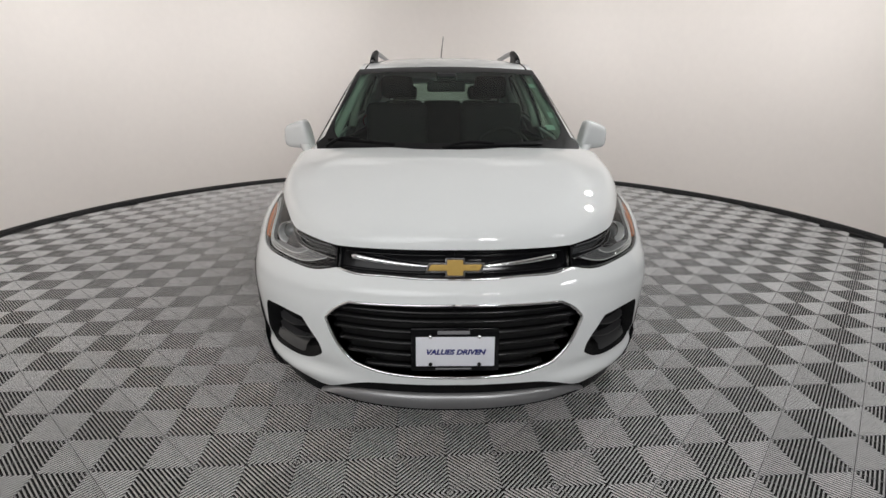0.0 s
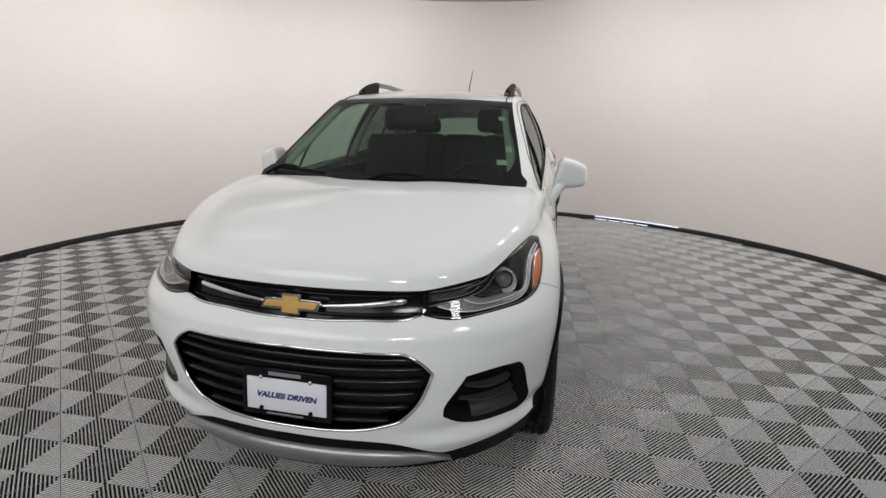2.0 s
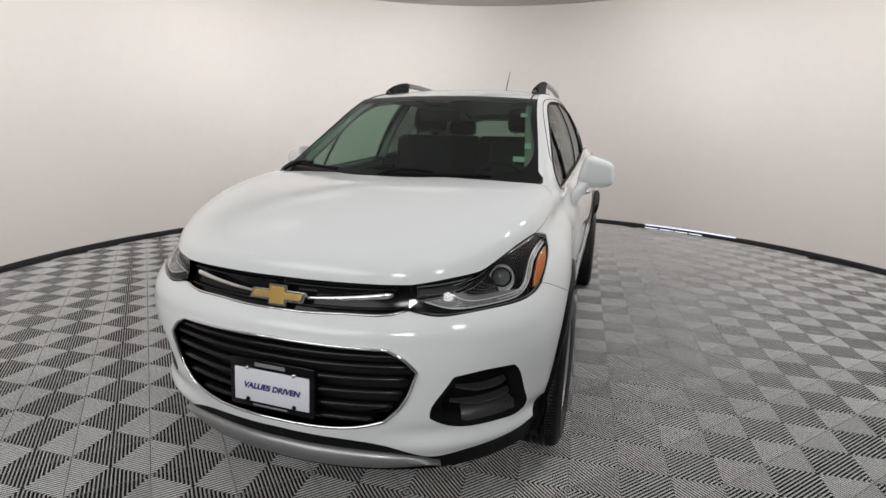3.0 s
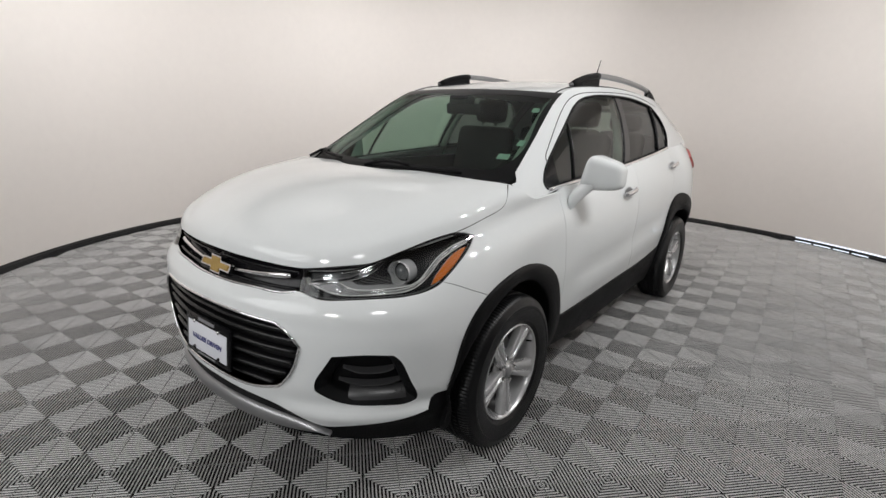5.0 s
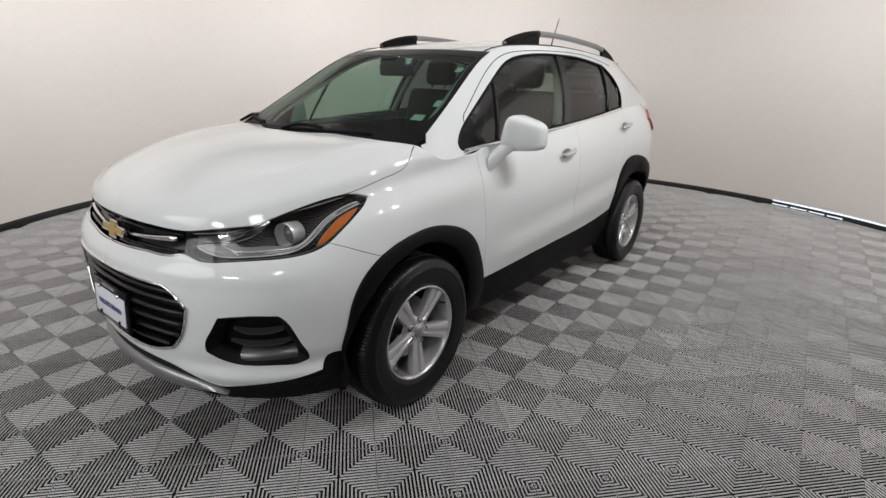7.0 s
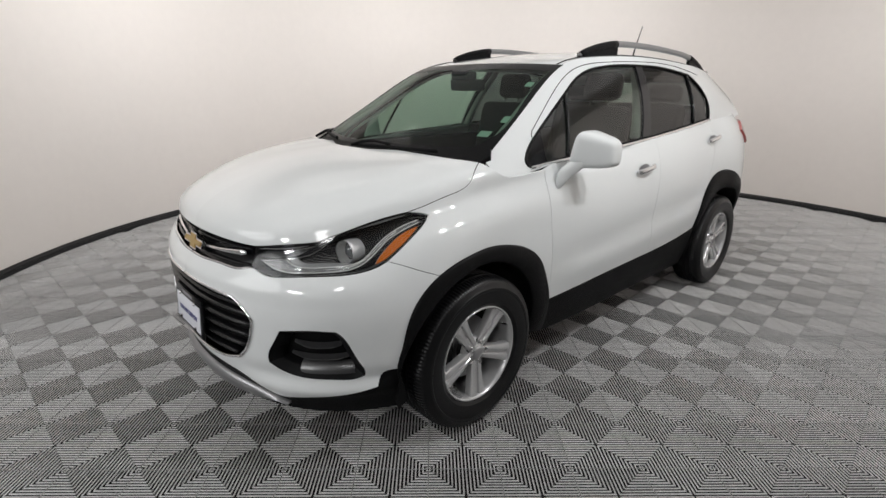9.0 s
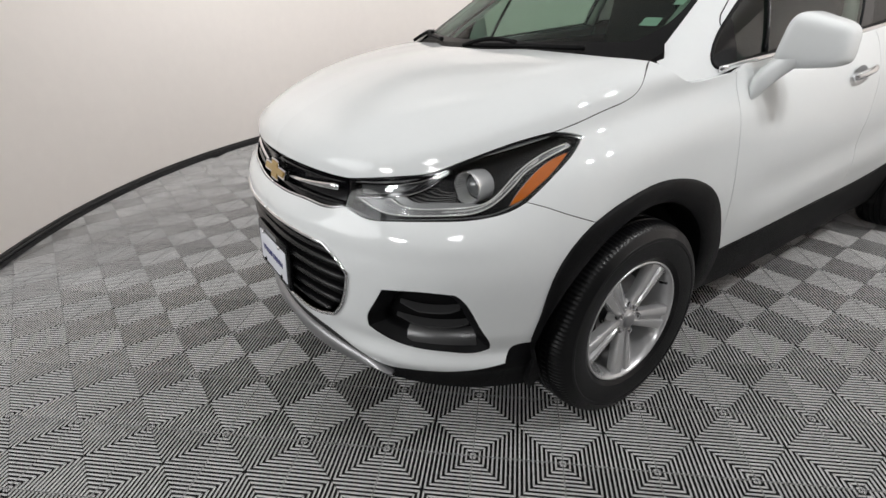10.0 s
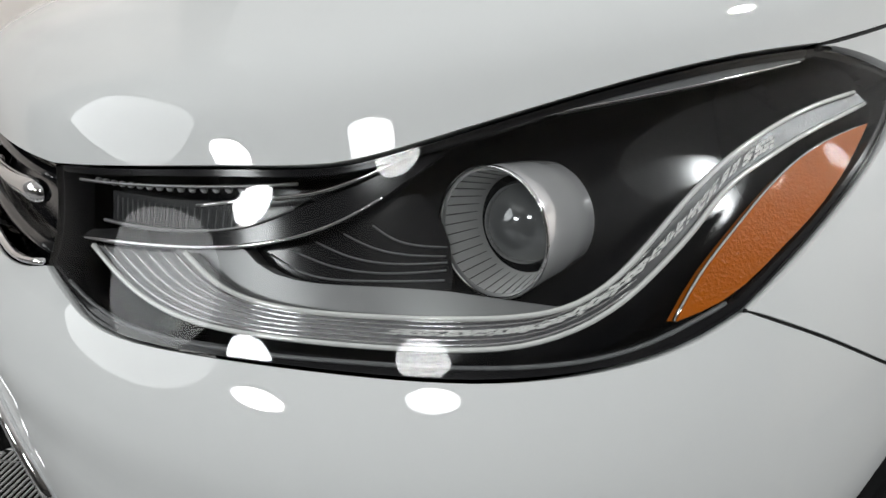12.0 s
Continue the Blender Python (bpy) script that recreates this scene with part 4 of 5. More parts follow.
# fog lamp recesses
for sx in (1, -1):
    mode = "none" if sx > 0 else "flip"
    fog = patch("fog_bezel", body, L_FOG, BODY_SCALE, PLAST, CAR, mirror=mode, offset=-0.062, flange=0.0, label="black fog lamp bezel with slats")
    # sloped frame from the bumper's skin down to the slats
    outer = trace(L_FOG, BODY_SCALE)
    middle = outer.mean(0)
    v = []
    for fac, off in ((1.0, -0.001), (0.985, -0.004), (0.80, -0.030), (0.77, -0.040), (0.77, -0.062)):
        p = (middle + (outer - middle) * fac) / BODY_SCALE
        v.append(body(p[:, 0], p[:, 1]) + body_normal(p[:, 0], p[:, 1]) * off)
    n = len(outer)
    f = [(a * n + q, a * n + (q + 1) % n, (a + 1) * n + (q + 1) % n, (a + 1) * n + q) for a in range(4) for q in range(n)]
    frame_ring = mesh_object("bezel_frame", np.concatenate(v) * [sx, 1, 1], f if sx > 0 else [tuple(reversed(q)) for q in f], PLAST, fog)
    frame_ring.data.set_sharp_from_angle(angle=radians(30))
    for vv, a, b in ((2.25, 31.4, 41.2), (1.90, 30.4, 42.4)):
        v = []
        for t in np.linspace(0, 1, 15):
            u = a + (b - a) * t
            dip = vv - 0.05 * math.sin(math.pi * t)
            reach = 0.027 * min(1, 0.25 + 2.2 * t, 0.6 + 2.5 * (1 - t))
            for off, dv in ((-0.056, 0.045), (-0.056 + reach, 0.0), (-0.056 + reach, -0.03), (-0.058, -0.03)):
                v.append((body(u, dip + dv)[0] + body_normal(u, dip + dv)[0] * off) * [sx, 1, 1])
        f = grid_faces(15, 4)
        blade = mesh_object("bezel_slat", v, f if sx > 0 else [tuple(reversed(q)) for q in f], FOG_SLAT, fog)
        blade.data.set_sharp_from_angle(angle=radians(35))
    v = []
    for u in np.linspace(32.5, 43.4, 12):
        for off, w in ((-0.060, 1.66), (-0.032, 1.58), (-0.014, 1.41)):
            v.append((body(u, w)[0] + body_normal(u, w)[0] * off) * [sx, 1, 1])
    f = grid_faces(12, 3)
    mesh_object("bezel_ledge", v, f if sx > 0 else [tuple(reversed(q)) for q in f], FOG_SLAT, fog)

# headlights
DRL_OUT = [(25.7, 5.04), (29.1, 4.77), (31.8, 4.67), (34.4, 4.645), (37.6, 4.625), (41, 4.605), (42.9, 4.61), (44.5, 4.66), (45.9, 4.76), (47.1, 4.90), (48.3, 5.07), (49.7, 5.29), (50.9, 5.39), (53, 5.52), (55.6, 5.62), (57.2, 5.67)]
DRL_IN = [(56.7, 5.77), (53.6, 5.72), (51.2, 5.60), (49.1, 5.41), (47.7, 5.21), (46.5, 5.01), (45.5, 4.87), (44.3, 4.78), (42.8, 4.75), (40.5, 4.76), (37.4, 4.785), (34.8, 4.82), (32.6, 4.92), (30.95, 5.12)]
AMB = [[(47.6, 4.64), (48.4, 4.82), (49.6, 5.01), (51.3, 5.24), (53.4, 5.42), (56.4, 5.51)], [(56.4, 5.51), (54.6, 5.25), (52.9, 5.04), (51.3, 4.88), (49.4, 4.71), (47.6, 4.64)]]
BROW_LOW = [(24.2, 5.06), (28.3, 5.13), (31.1, 5.165), (33.3, 5.21), (35.1, 5.29), (36.2, 5.38), (37.5, 5.54), (38.5, 5.70), (39.4, 5.84)]
BROW_HIGH = [(24.2, 5.12), (28.6, 5.26), (31.4, 5.29), (33.2, 5.36), (34.5, 5.48), (36.0, 5.60), (37.4, 5.73), (38.6, 5.84)]
SHELF_TOP = [(29.7, 5.11), (32.8, 5.17), (33.3, 5.09), (34.4, 5.0), (35.9, 4.96), (38.1, 4.94), (40.3, 4.90)]
SHELF_LOW = [(44.2, 4.77), (42.3, 4.75), (38.7, 4.76), (35.5, 4.78), (33.3, 4.83), (31.4, 4.96), (29.7, 5.11)]


dice = random.Random(7)


def headlight(sx):
    mode = "none" if sx > 0 else "flip"
    k = np.array([sx, 1, 1])
    hl = patch("headlight", body, [L_LIGHT_TOP, L_LIGHT_TIP, L_LIGHT_OUT, L_LIGHT_LOW, L_LIGHT_IN], BODY_SCALE, HOUSING, CAR, mirror=mode, offset=-0.085, flange=-0.082, gap=0.003, step=0.12, label="clear headlight with black housing and amber reflector")
    rim = [L_LIGHT_TOP, L_LIGHT_TIP, L_LIGHT_OUT, L_LIGHT_LOW, L_LIGHT_IN]
    poly = trace(rim, BODY_SCALE)
    # one smooth moulding: its normals turn evenly over the lens
    v, n, f = patch_data(body, poly, BODY_SCALE, 1, (), 0.0012, -0.001, 0.0, 0.12)
    a = np.column_stack([np.ones(len(v)), v, v[:, 0] ** 2, v[:, 1] ** 2, v[:, 2] ** 2])
    n = a @ np.linalg.lstsq(a, n, rcond=None)[0]
    n /= np.linalg.norm(n, axis=1)[:, None]
    ob = mesh_object("headlight_lens", v * k, f if sx > 0 else [tuple(reversed(q)) for q in f], LENS, hl, "clear moulded lens")
    ob.data.normals_split_custom_set_from_vertices([tuple(q) for q in n * k])
    patch_ring = inset(poly, 0.075)
    v, n, f = patch_data(body, poly, BODY_SCALE, 1, [patch_ring], 0.001, -0.004, 0.02, 0.12)
    ob = mesh_object("lens_border", v * k, f if sx > 0 else [tuple(reversed(q)) for q in f], LAMP_BLACK, hl)
    ob.data.normals_split_custom_set_from_vertices([tuple(q) for q in n * k])
    strip = patch("running_light", body, [DRL_OUT, [DRL_OUT[-1], DRL_IN[0]], DRL_IN, [DRL_IN[-1], DRL_OUT[0]]], BODY_SCALE, STRIP, hl, mirror=mode, offset=-0.008, flange=0.014, step=0.1, label="clear ribbed running light strip")
    o, i = np.array(curve_on(body, DRL_OUT, 240, -0.006)), np.array(curve_on(body, DRL_IN[::-1], 240, -0.006))
    for q in (0.03, 0.16, 0.30, 0.44, 0.58, 0.72, 0.86, 0.97):
        p = (o * (1 - q) + i * q)
        p = p[::4] if q in (0.03, 0.97) else p[:150:4]
        tube("light_rib", p * k, 0.0019 if q in (0.03, 0.97) else 0.0007, LED if q in (0.03, 0.97) else CHROME, strip, 5)
    for t in np.linspace(0.36, 0.82, 26):
        j = int(t * 239)
        c = (o[j] + i[j]) / 2
        along = (o[j + 3] - o[j - 3]) / np.linalg.norm(o[j + 3] - o[j - 3])
        across = (i[j] - o[j]) / np.linalg.norm(i[j] - o[j])
        out = np.cross(along, across)
        out *= np.sign(out @ np.array((0.6, -0.7, 0.3)))
        # a cluster of small cut crystals
        v, f = [], []
        for e in range(9):
            q = c + along * (0.0030 * ((e % 3) - 1) + 0.0012 * dice.uniform(-1, 1)) + across * (0.0034 * (e // 3 - 1) + 0.001 * dice.uniform(-1, 1)) + out * 0.0048
            w, h, tip = dice.uniform(0.0012, 0.0022), dice.uniform(0.0012, 0.002), dice.uniform(0.001, 0.0022)
            n = len(v)
            v += [q - along * w - across * h, q + along * w - across * h, q + along * w + across * h, q - along * w + across * h, q + out * tip + along * w * dice.uniform(-0.8, 0.8) + across * h * dice.uniform(-0.8, 0.8)]
            f += [(n, n + 1, n + 4), (n + 1, n + 2, n + 4), (n + 2, n + 3, n + 4), (n + 3, n, n + 4)]
        mesh_object("led", [q * k for q in v], f if sx > 0 else [tuple(reversed(q)) for q in f], LED, strip, smooth=False)
    patch("amber_reflector", body, AMB, BODY_SCALE, AMBER, hl, mirror=mode, offset=-0.003, flange=0.012, step=0.1, label="amber side reflector")
    p = curve_on(body, AMB[0], 24, -0.006)
    tube("reflector_trim", p * k, 0.0016, CHROME, hl, 6)
    patch("lamp_shelf", body, [SHELF_TOP, [SHELF_TOP[-1], SHELF_LOW[0]], SHELF_LOW], BODY_SCALE, SHELF, hl, mirror=mode, offset=-0.016, flange=0.02, step=0.1, label="satin grey inner panel")
    dish = patch("lamp_dish", body, [BROW_LOW[3:7] + [(38.6, 5.6)], [(38.6, 5.6), (39.8, 5.3), (40.3, 4.90)], SHELF_TOP[:0:-1], [SHELF_TOP[1], BROW_LOW[3]]], BODY_SCALE, LAMP_BLACK, hl, mirror=mode, offset=-0.030, flange=0.02, step=0.1, label="gloss black dish")
    for rib in ([(37.1, 5.37), (38.0, 5.26), (39.9, 5.19)], [(36.1, 5.31), (37.2, 5.21), (39.9, 5.13)], [(35.1, 5.25), (36.4, 5.15), (40.0, 5.09)], [(34.3, 5.18), (35.7, 5.09), (40.0, 5.04)], [(33.4, 5.15), (34.9, 5.03), (37.0, 4.99), (40.0, 4.98)]):
        tube("dish_rib", curve_on(body, rib, 16, -0.0295) * k, 0.0007, SHELF, dish, 5)
    brow = patch("lamp_brow", body, [BROW_LOW, [BROW_LOW[-1], BROW_HIGH[-1]], BROW_HIGH[::-1]], BODY_SCALE, LAMP_BLACK, hl, mirror=mode, offset=-0.012, flange=0.02, step=0.1, label="gloss black curved brow")
    tube("chrome_blade", curve_on(body, BROW_LOW[:7], 30, -0.011) * k, 0.0022, CHROME, brow, 6, "bright chrome blade", taper=[0.5 + 0.5 * min(1, q / 5) - 0.55 * q / 29 for q in range(30)])
    tube("brow_trim", curve_on(body, [(26, 5.27), (28.6, 5.27), (31.4, 5.30), (33.2, 5.37), (34.5, 5.49)], 20, -0.011) * k, 0.0013, SHELF, brow, 5)
    tube("brow_trim", curve_on(body, [(30.9, 5.50), (33.6, 5.57), (35.2, 5.60), (36.7, 5.70), (38.1, 5.82), (39.3, 5.90)], 20, -0.009) * k, 0.0016, CHROME, brow, 5)
    turn = patch("turn_signal", body, [[(24.6, 5.19), (29.9, 5.28), (32.6, 5.38)], [(32.6, 5.38), (34.2, 5.52), (34.6, 5.58)], [(34.6, 5.58), (32, 5.55), (24.6, 5.48)], [(24.6, 5.48), (24.6, 5.19)]], BODY_SCALE, BAND, hl, mirror=mode, offset=-0.030, flange=0.02, step=0.1, label="clear ribbed turn signal")
    for u in np.linspace(25.2, 32, 20):
        p = curve_on(body, [(u, 5.24 + 0.012 * (u - 25)), (u, 5.44 + 0.004 * (u - 25))], 4, -0.028)
        tube("signal_rib", p * k, 0.0006, SHELF, turn, 4)
    low_edge = [(39.3, 5.88), (42.3, 5.985), (44.4, 6.01), (47.8, 6.025), (51.7, 6.05), (53.6, 6.06)]
    high_edge = [(53.8, 6.10), (50.2, 6.12), (46.5, 6.10), (43.0, 6.03), (40.1, 5.94), (39.3, 5.90)]
    patch("upper_band", body, [low_edge, [low_edge[-1], high_edge[0]], high_edge, [high_edge[-1], low_edge[0]]], BODY_SCALE, EDGE_BAND, hl, mirror=mode, offset=-0.005, flange=0.012, step=0.1, label="smoked clear upper edge")
    tube("upper_trim", curve_on(body, low_edge, 40, -0.005) * k, 0.0011, CHROME, hl, 5)
    tube("upper_trim", curve_on(body, [(24.6, 5.60), (30, 5.66), (34.6, 5.68)], 14, -0.008) * k, 0.0012, SILVER, hl, 5)
    tube("lens_edge", curve_on(body, [(25.0, 4.72), (27.2, 4.62), (29.5, 4.575), (33, 4.565), (38, 4.56), (43, 4.53), (46.5, 4.56), (49.3, 4.68)], 40, -0.004) * k, 0.0015, EDGE_BAND, hl, 5)
    for u in np.linspace(25.5, 33.0, 16):
        ob = part("reflector_cell", box_bm(0.005, 0.004, 0.0035, 0.001, 1), REFLECT, hl)
        ob.location = curve_on(body, [(u, 5.615 + 0.004 * (u - 25)), (u, 5.62 + 0.004 * (u - 25))], 2, -0.012)[0] * k
    # projector
    c = np.array((0.665, 0.388, 0.852))
    axis = np.array((0.19, -0.975, 0.06))
    axis /= np.linalg.norm(axis)
    q = Vector(axis * k).to_track_quat("X", "Z").to_matrix().to_4x4()
    m = Matrix.Translation(Vector(c * k)) @ q @ Matrix.Diagonal((1.25, 1.06, 1.06, 1))
    v, f = lathe([(0.0385, -0.002), (0.0405, 0.0), (0.0415, -0.002), (0.0412, -0.012), (0.0405, -0.03), (0.0395, -0.050), (0.036, -0.054), (0.030, -0.056)], 48)
    bezel = mesh_object("projector_bezel", v, f, DRUM, hl, "chrome projector ring")
    bezel.matrix_local = m
    v, f = lathe([(0.0398, 0.0), (0.0405, 0.0012), (0.0415, 0.0012), (0.0422, 0.0), (0.0415, -0.001)], 48)
    mesh_object("front_ring", v, f, CHROME, bezel, "bright chrome rim")
    v, f = lathe([(0.0400, -0.001), (0.0335, -0.026), (0.0330, -0.034)], 48)
    mesh_object("inner_cone", v, f, CONE, bezel)
    for j in range(36):
        a = 2 * math.pi * j / 36
        tube("cone_rib", [(-0.0015, 0.0395 * math.cos(a), 0.0395 * math.sin(a)), (-0.0255, 0.0338 * math.cos(a), 0.0338 * math.sin(a))], 0.0004, LIGHT_GREY, bezel, 4)
    v, f = lathe([(0.0, -0.012)] + [(0.0295 * math.sin(a), -0.036 + 0.024 * math.cos(a)) for a in np.linspace(0.15, math.pi / 2, 10)], 40)
    mesh_object("projector_lens", v, f, BULB, bezel, "dark glass projector lens")
    v, f = lathe([(0.0293, -0.035), (0.0332, -0.030)], 40)
    mesh_object("lens_ring", v, f, LAMP_BLACK, bezel)


headlight(1)
headlight(-1)

# ---- wheels ----


def tyre_mesh():
    n = 288
    base = [(0.212, 0.082), (0.219, 0.090), (0.226, 0.0935), (0.228, 0.0955), (0.233, 0.0965), (0.262, 0.103), (0.284, 0.1025), (0.287, 0.1042), (0.296, 0.1035), (0.299, 0.1005), (0.317, 0.094), (0.329, 0.083), (0.3355, 0.066), (0.338, 0.047), (0.331, 0.045), (0.331, 0.038), (0.3385, 0.036), (0.339, 0.018), (0.332, 0.016), (0.332, 0.008), (0.339, 0.006)]
    prof = base + [(r, -s) for r, s in reversed(base)]
    verts = []
    for i in range(n):
        a = 2 * math.pi * i / n
        for j, (r, s) in enumerate(prof):
            cut = 0.0
            if abs(s) > 0.04 and r > 0.316 and i % 2 == 0:
                cut = 0.0032 if r > 0.328 else 0.002
            elif abs(s) < 0.04 and r > 0.335 and (i + (1 if s > 0 else 0)) % 3 == 1:
                cut = 0.003
            verts.append((s, (r - cut) * math.cos(a), (r - cut) * math.sin(a)))
    return verts, grid_faces(n, len(prof), True)


def spoke(ang):
    """One of five broad flat spokes with a groove along its middle."""
    verts, faces = [], []
    cross = ((-1.0, -0.036), (-1.0, -0.009), (-0.93, -0.004), (-0.84, -0.0025), (-0.30, 0.0), (-0.23, -0.001), (-0.14, -0.010), (0.14, -0.010), (0.23, -0.001), (0.30, 0.0), (0.84, -0.0025), (0.93, -0.004), (1.0, -0.009), (1.0, -0.036))
    n = len(cross)
    for t in np.linspace(0, 1, 8):
        r = 0.030 + 0.174 * t
        w = 0.0255 + 0.0165 * t + 0.006 * t ** 6
        x = 0.0645 + 0.020 * t - 0.004 * t * t
        verts += [(x + d * (1 if abs(q) > 0.2 else min(1, 0.35 + 1.2 * t)), w * q, r) for q, d in cross]
    for i in range(7):
        for k in range(n):
            a, b = i * n + k, i * n + (k + 1) % n
            faces.append((a, b, b + n, a + n))
    c, s = math.cos(ang), math.sin(ang)
    return [(x, y * c - z * s, y * s + z * c) for x, y, z in verts], faces


TYRE_V, TYRE_F = tyre_mesh()


def wheel(x, y, spin):
    hub = new("wheel")
    hub.parent = CAR
    hub.matrix_local = pose(x, y, 0.338, 0, 0, 0 if x > 0 else 180)
    hub["label"] = "alloy wheel with black tyre"
    ob = mesh_object("tyre", TYRE_V, TYRE_F, RUBBER, hub, "worn black rubber tyre")
    ob.data.set_sharp_from_angle(angle=radians(28))
    v, f = lathe([(0.213, 0.080), (0.213, 0.087), (0.208, 0.090), (0.203, 0.086), (0.199, 0.070), (0.192, 0.03), (0.188, -0.06), (0.20, -0.085)], 72)
    rim = mesh_object("rim", v, f, ALLOY, hub, "silver alloy rim")
    for k in range(5):
        v, f = spoke(radians(72 * k + spin))
        ob = mesh_object("spoke", v, f, ALLOY, rim)
        ob.data.set_sharp_from_angle(angle=radians(35))
    v, f = lathe([(0.0, 0.070), (0.030, 0.070), (0.034, 0.064), (0.054, 0.058), (0.064, 0.052), (0.068, 0.03)], 40)
    mesh_object("hub_centre", v, f, ALLOY, rim)
    v, f = lathe([(0.0, 0.079), (0.020, 0.078), (0.027, 0.074), (0.028, 0.068)], 32)
    mesh_object("centre_cap", v, f, SILVER, rim)
    for k in range(5):
        a = radians(72 * k + spin + 36)
        v, f = lathe([(0.0, 0.0605), (0.0165, 0.0605), (0.018, 0.056)], 16)
        ob = mesh_object("lug_recess", v, f, PIT, rim)
        ob.location = (0, 0.047 * math.cos(a), 0.047 * math.sin(a))
        v, f = lathe([(0.0, 0.078), (0.008, 0.077), (0.0105, 0.072), (0.0105, 0.055)], 6)
        ob = mesh_object("lug_nut", v, f, CHROME, rim, smooth=False)
        ob.location = (0, 0.047 * math.cos(a), 0.047 * math.sin(a))
    v, f = lathe([(0.06, 0.0), (0.14, 0.0), (0.142, -0.012), (0.06, -0.012)], 48)
    mesh_object("brake_disc", v, f, SILVER, hub)
    ob = part("brake_caliper", box_bm(0.06, 0.07, 0.12, 0.012), PLAST, hub)
    ob.location = (-0.005, -0.13, 0.02)
    tube("valve", [(0.06, 0.155, 0.085), (0.085, 0.162, 0.089)], 0.004, PLAST, hub, 6)
    ob = part("axle", box_bm(0.25, 0.10, 0.10, 0.02), PIT, hub)
    ob.location = (-0.14, 0, 0)
    return hub


for x, y, spin in ((0.775, 0.905, 36), (0.775, 3.46, 5), (-0.775, 0.905, 12), (-0.775, 3.46, 40)):
    wheel(x, y, spin)

# ---- door mirrors, handles ----


def egg(a, b, n=2.6):
    """A point of a rounded box from two angles."""
    f = lambda t, e: math.copysign(abs(t) ** (2 / e), t)
    return f(math.cos(b), n) * f(math.cos(a), n), f(math.cos(b), n) * f(math.sin(a), n), f(math.sin(b), n)


def settle(x, y, z, sx):
    """Shrinks the mirror about its middle and sets it at the door's front corner."""
    return (0.898 + 0.92 * (x - 0.896)) * sx, 1.590 + 0.86 * (y - 1.631), 1.125 + 0.934 * (z - 1.145)


for sx in (1, -1):
    v = []
    for i in range(40):
        for j in range(21):
            x, y, z = egg(2 * math.pi * i / 40, -math.pi / 2 + math.pi * j / 20, 4.6)
            if y > 0:
                y *= 0.45
            grow = 1 + 0.22 * x
            px = 0.907 + 0.093 * x + 0.012 * z * (1 - x)
            py = 1.665 + 0.105 * y * (1 - 0.25 * x) + 0.030 * x
            pz = 1.077 + 0.090 * (z + 1) * (0.92 - 0.19 * x) + 0.006 * x
            v.append(settle(px, py, pz, sx))
    f = grid_faces(40, 21, True)
    if sx < 0:
        f = [tuple(reversed(k)) for k in f]
    mir = mesh_object("door_mirror", v, f, PAINT, CAR, "white painted door mirror")
    v = []
    for cx, cy, cz, half, thick in ((0.797, 1.470, 0.978, 0.004, 0.006), (0.799, 1.474, 0.988, 0.014, 0.013), (0.806, 1.486, 1.020, 0.032, 0.019), (0.818, 1.506, 1.052, 0.049, 0.023), (0.836, 1.536, 1.083, 0.062, 0.027), (0.858, 1.575, 1.112, 0.066, 0.030)):
        for i in range(20):
            t = 2 * math.pi * i / 20
            p, q = math.copysign(abs(math.cos(t)) ** 0.75, math.cos(t)) * half, math.copysign(abs(math.sin(t)) ** 0.75, math.sin(t)) * thick
            v.append(settle(cx + 0.46 * p + 0.89 * q, cy + 0.89 * p - 0.46 * q, cz, sx))
    f = [(a * 20 + i, a * 20 + (i + 1) % 20, (a + 1) * 20 + (i + 1) % 20, (a + 1) * 20 + i) for a in range(5) for i in range(20)] + [tuple(range(20))]
    mesh_object("mirror_arm", v, f if sx < 0 else [tuple(reversed(q)) for q in f], PAINT, mir)
    v, f = lathe([(0.0, 0.0), (0.95, 0.0), (1.0, -0.1)], 32)
    v = [settle(0.905 + 0.078 * y, 1.7135 + 0.03 * y + 0.004 * x, 1.153 + 0.064 * z, sx) for x, y, z in v]
    mesh_object("mirror_glass", v, f, CHROME, mir)
    for u0, v0, ln in ((166.0, 5.22, 0.175), (233.8, 5.65, 0.165)):
        c = body(u0, v0)[0]
        n = body_normal(u0, v0)[0]
        if n[0] < 0:
            n = -n
        pts = []
        for t in np.linspace(-1, 1, 15):
            q = c + np.array((0, ln / 2 * t, 0.012 * t)) + n * (0.012 + 0.024 * (1 - abs(t) ** 3))
            pts.append(q * [sx, 1, 1])
        h = tube("door_handle", pts, 0.0125, CHROME, CAR, 10, "chrome pull door handle", flat=1.25, taper=[0.8] + [1] * 13 + [0.8])
        v, f = lathe([(0.0, 0.0), (0.045, 0.0), (0.052, 0.003)], 28)
        v = [(c + np.array((0, 1.25 * y, 0.62 * z)) + n * 0.0015) * [sx, 1, 1] for x, y, z in v]
        mesh_object("handle_cup", v, f, SILVER, h)

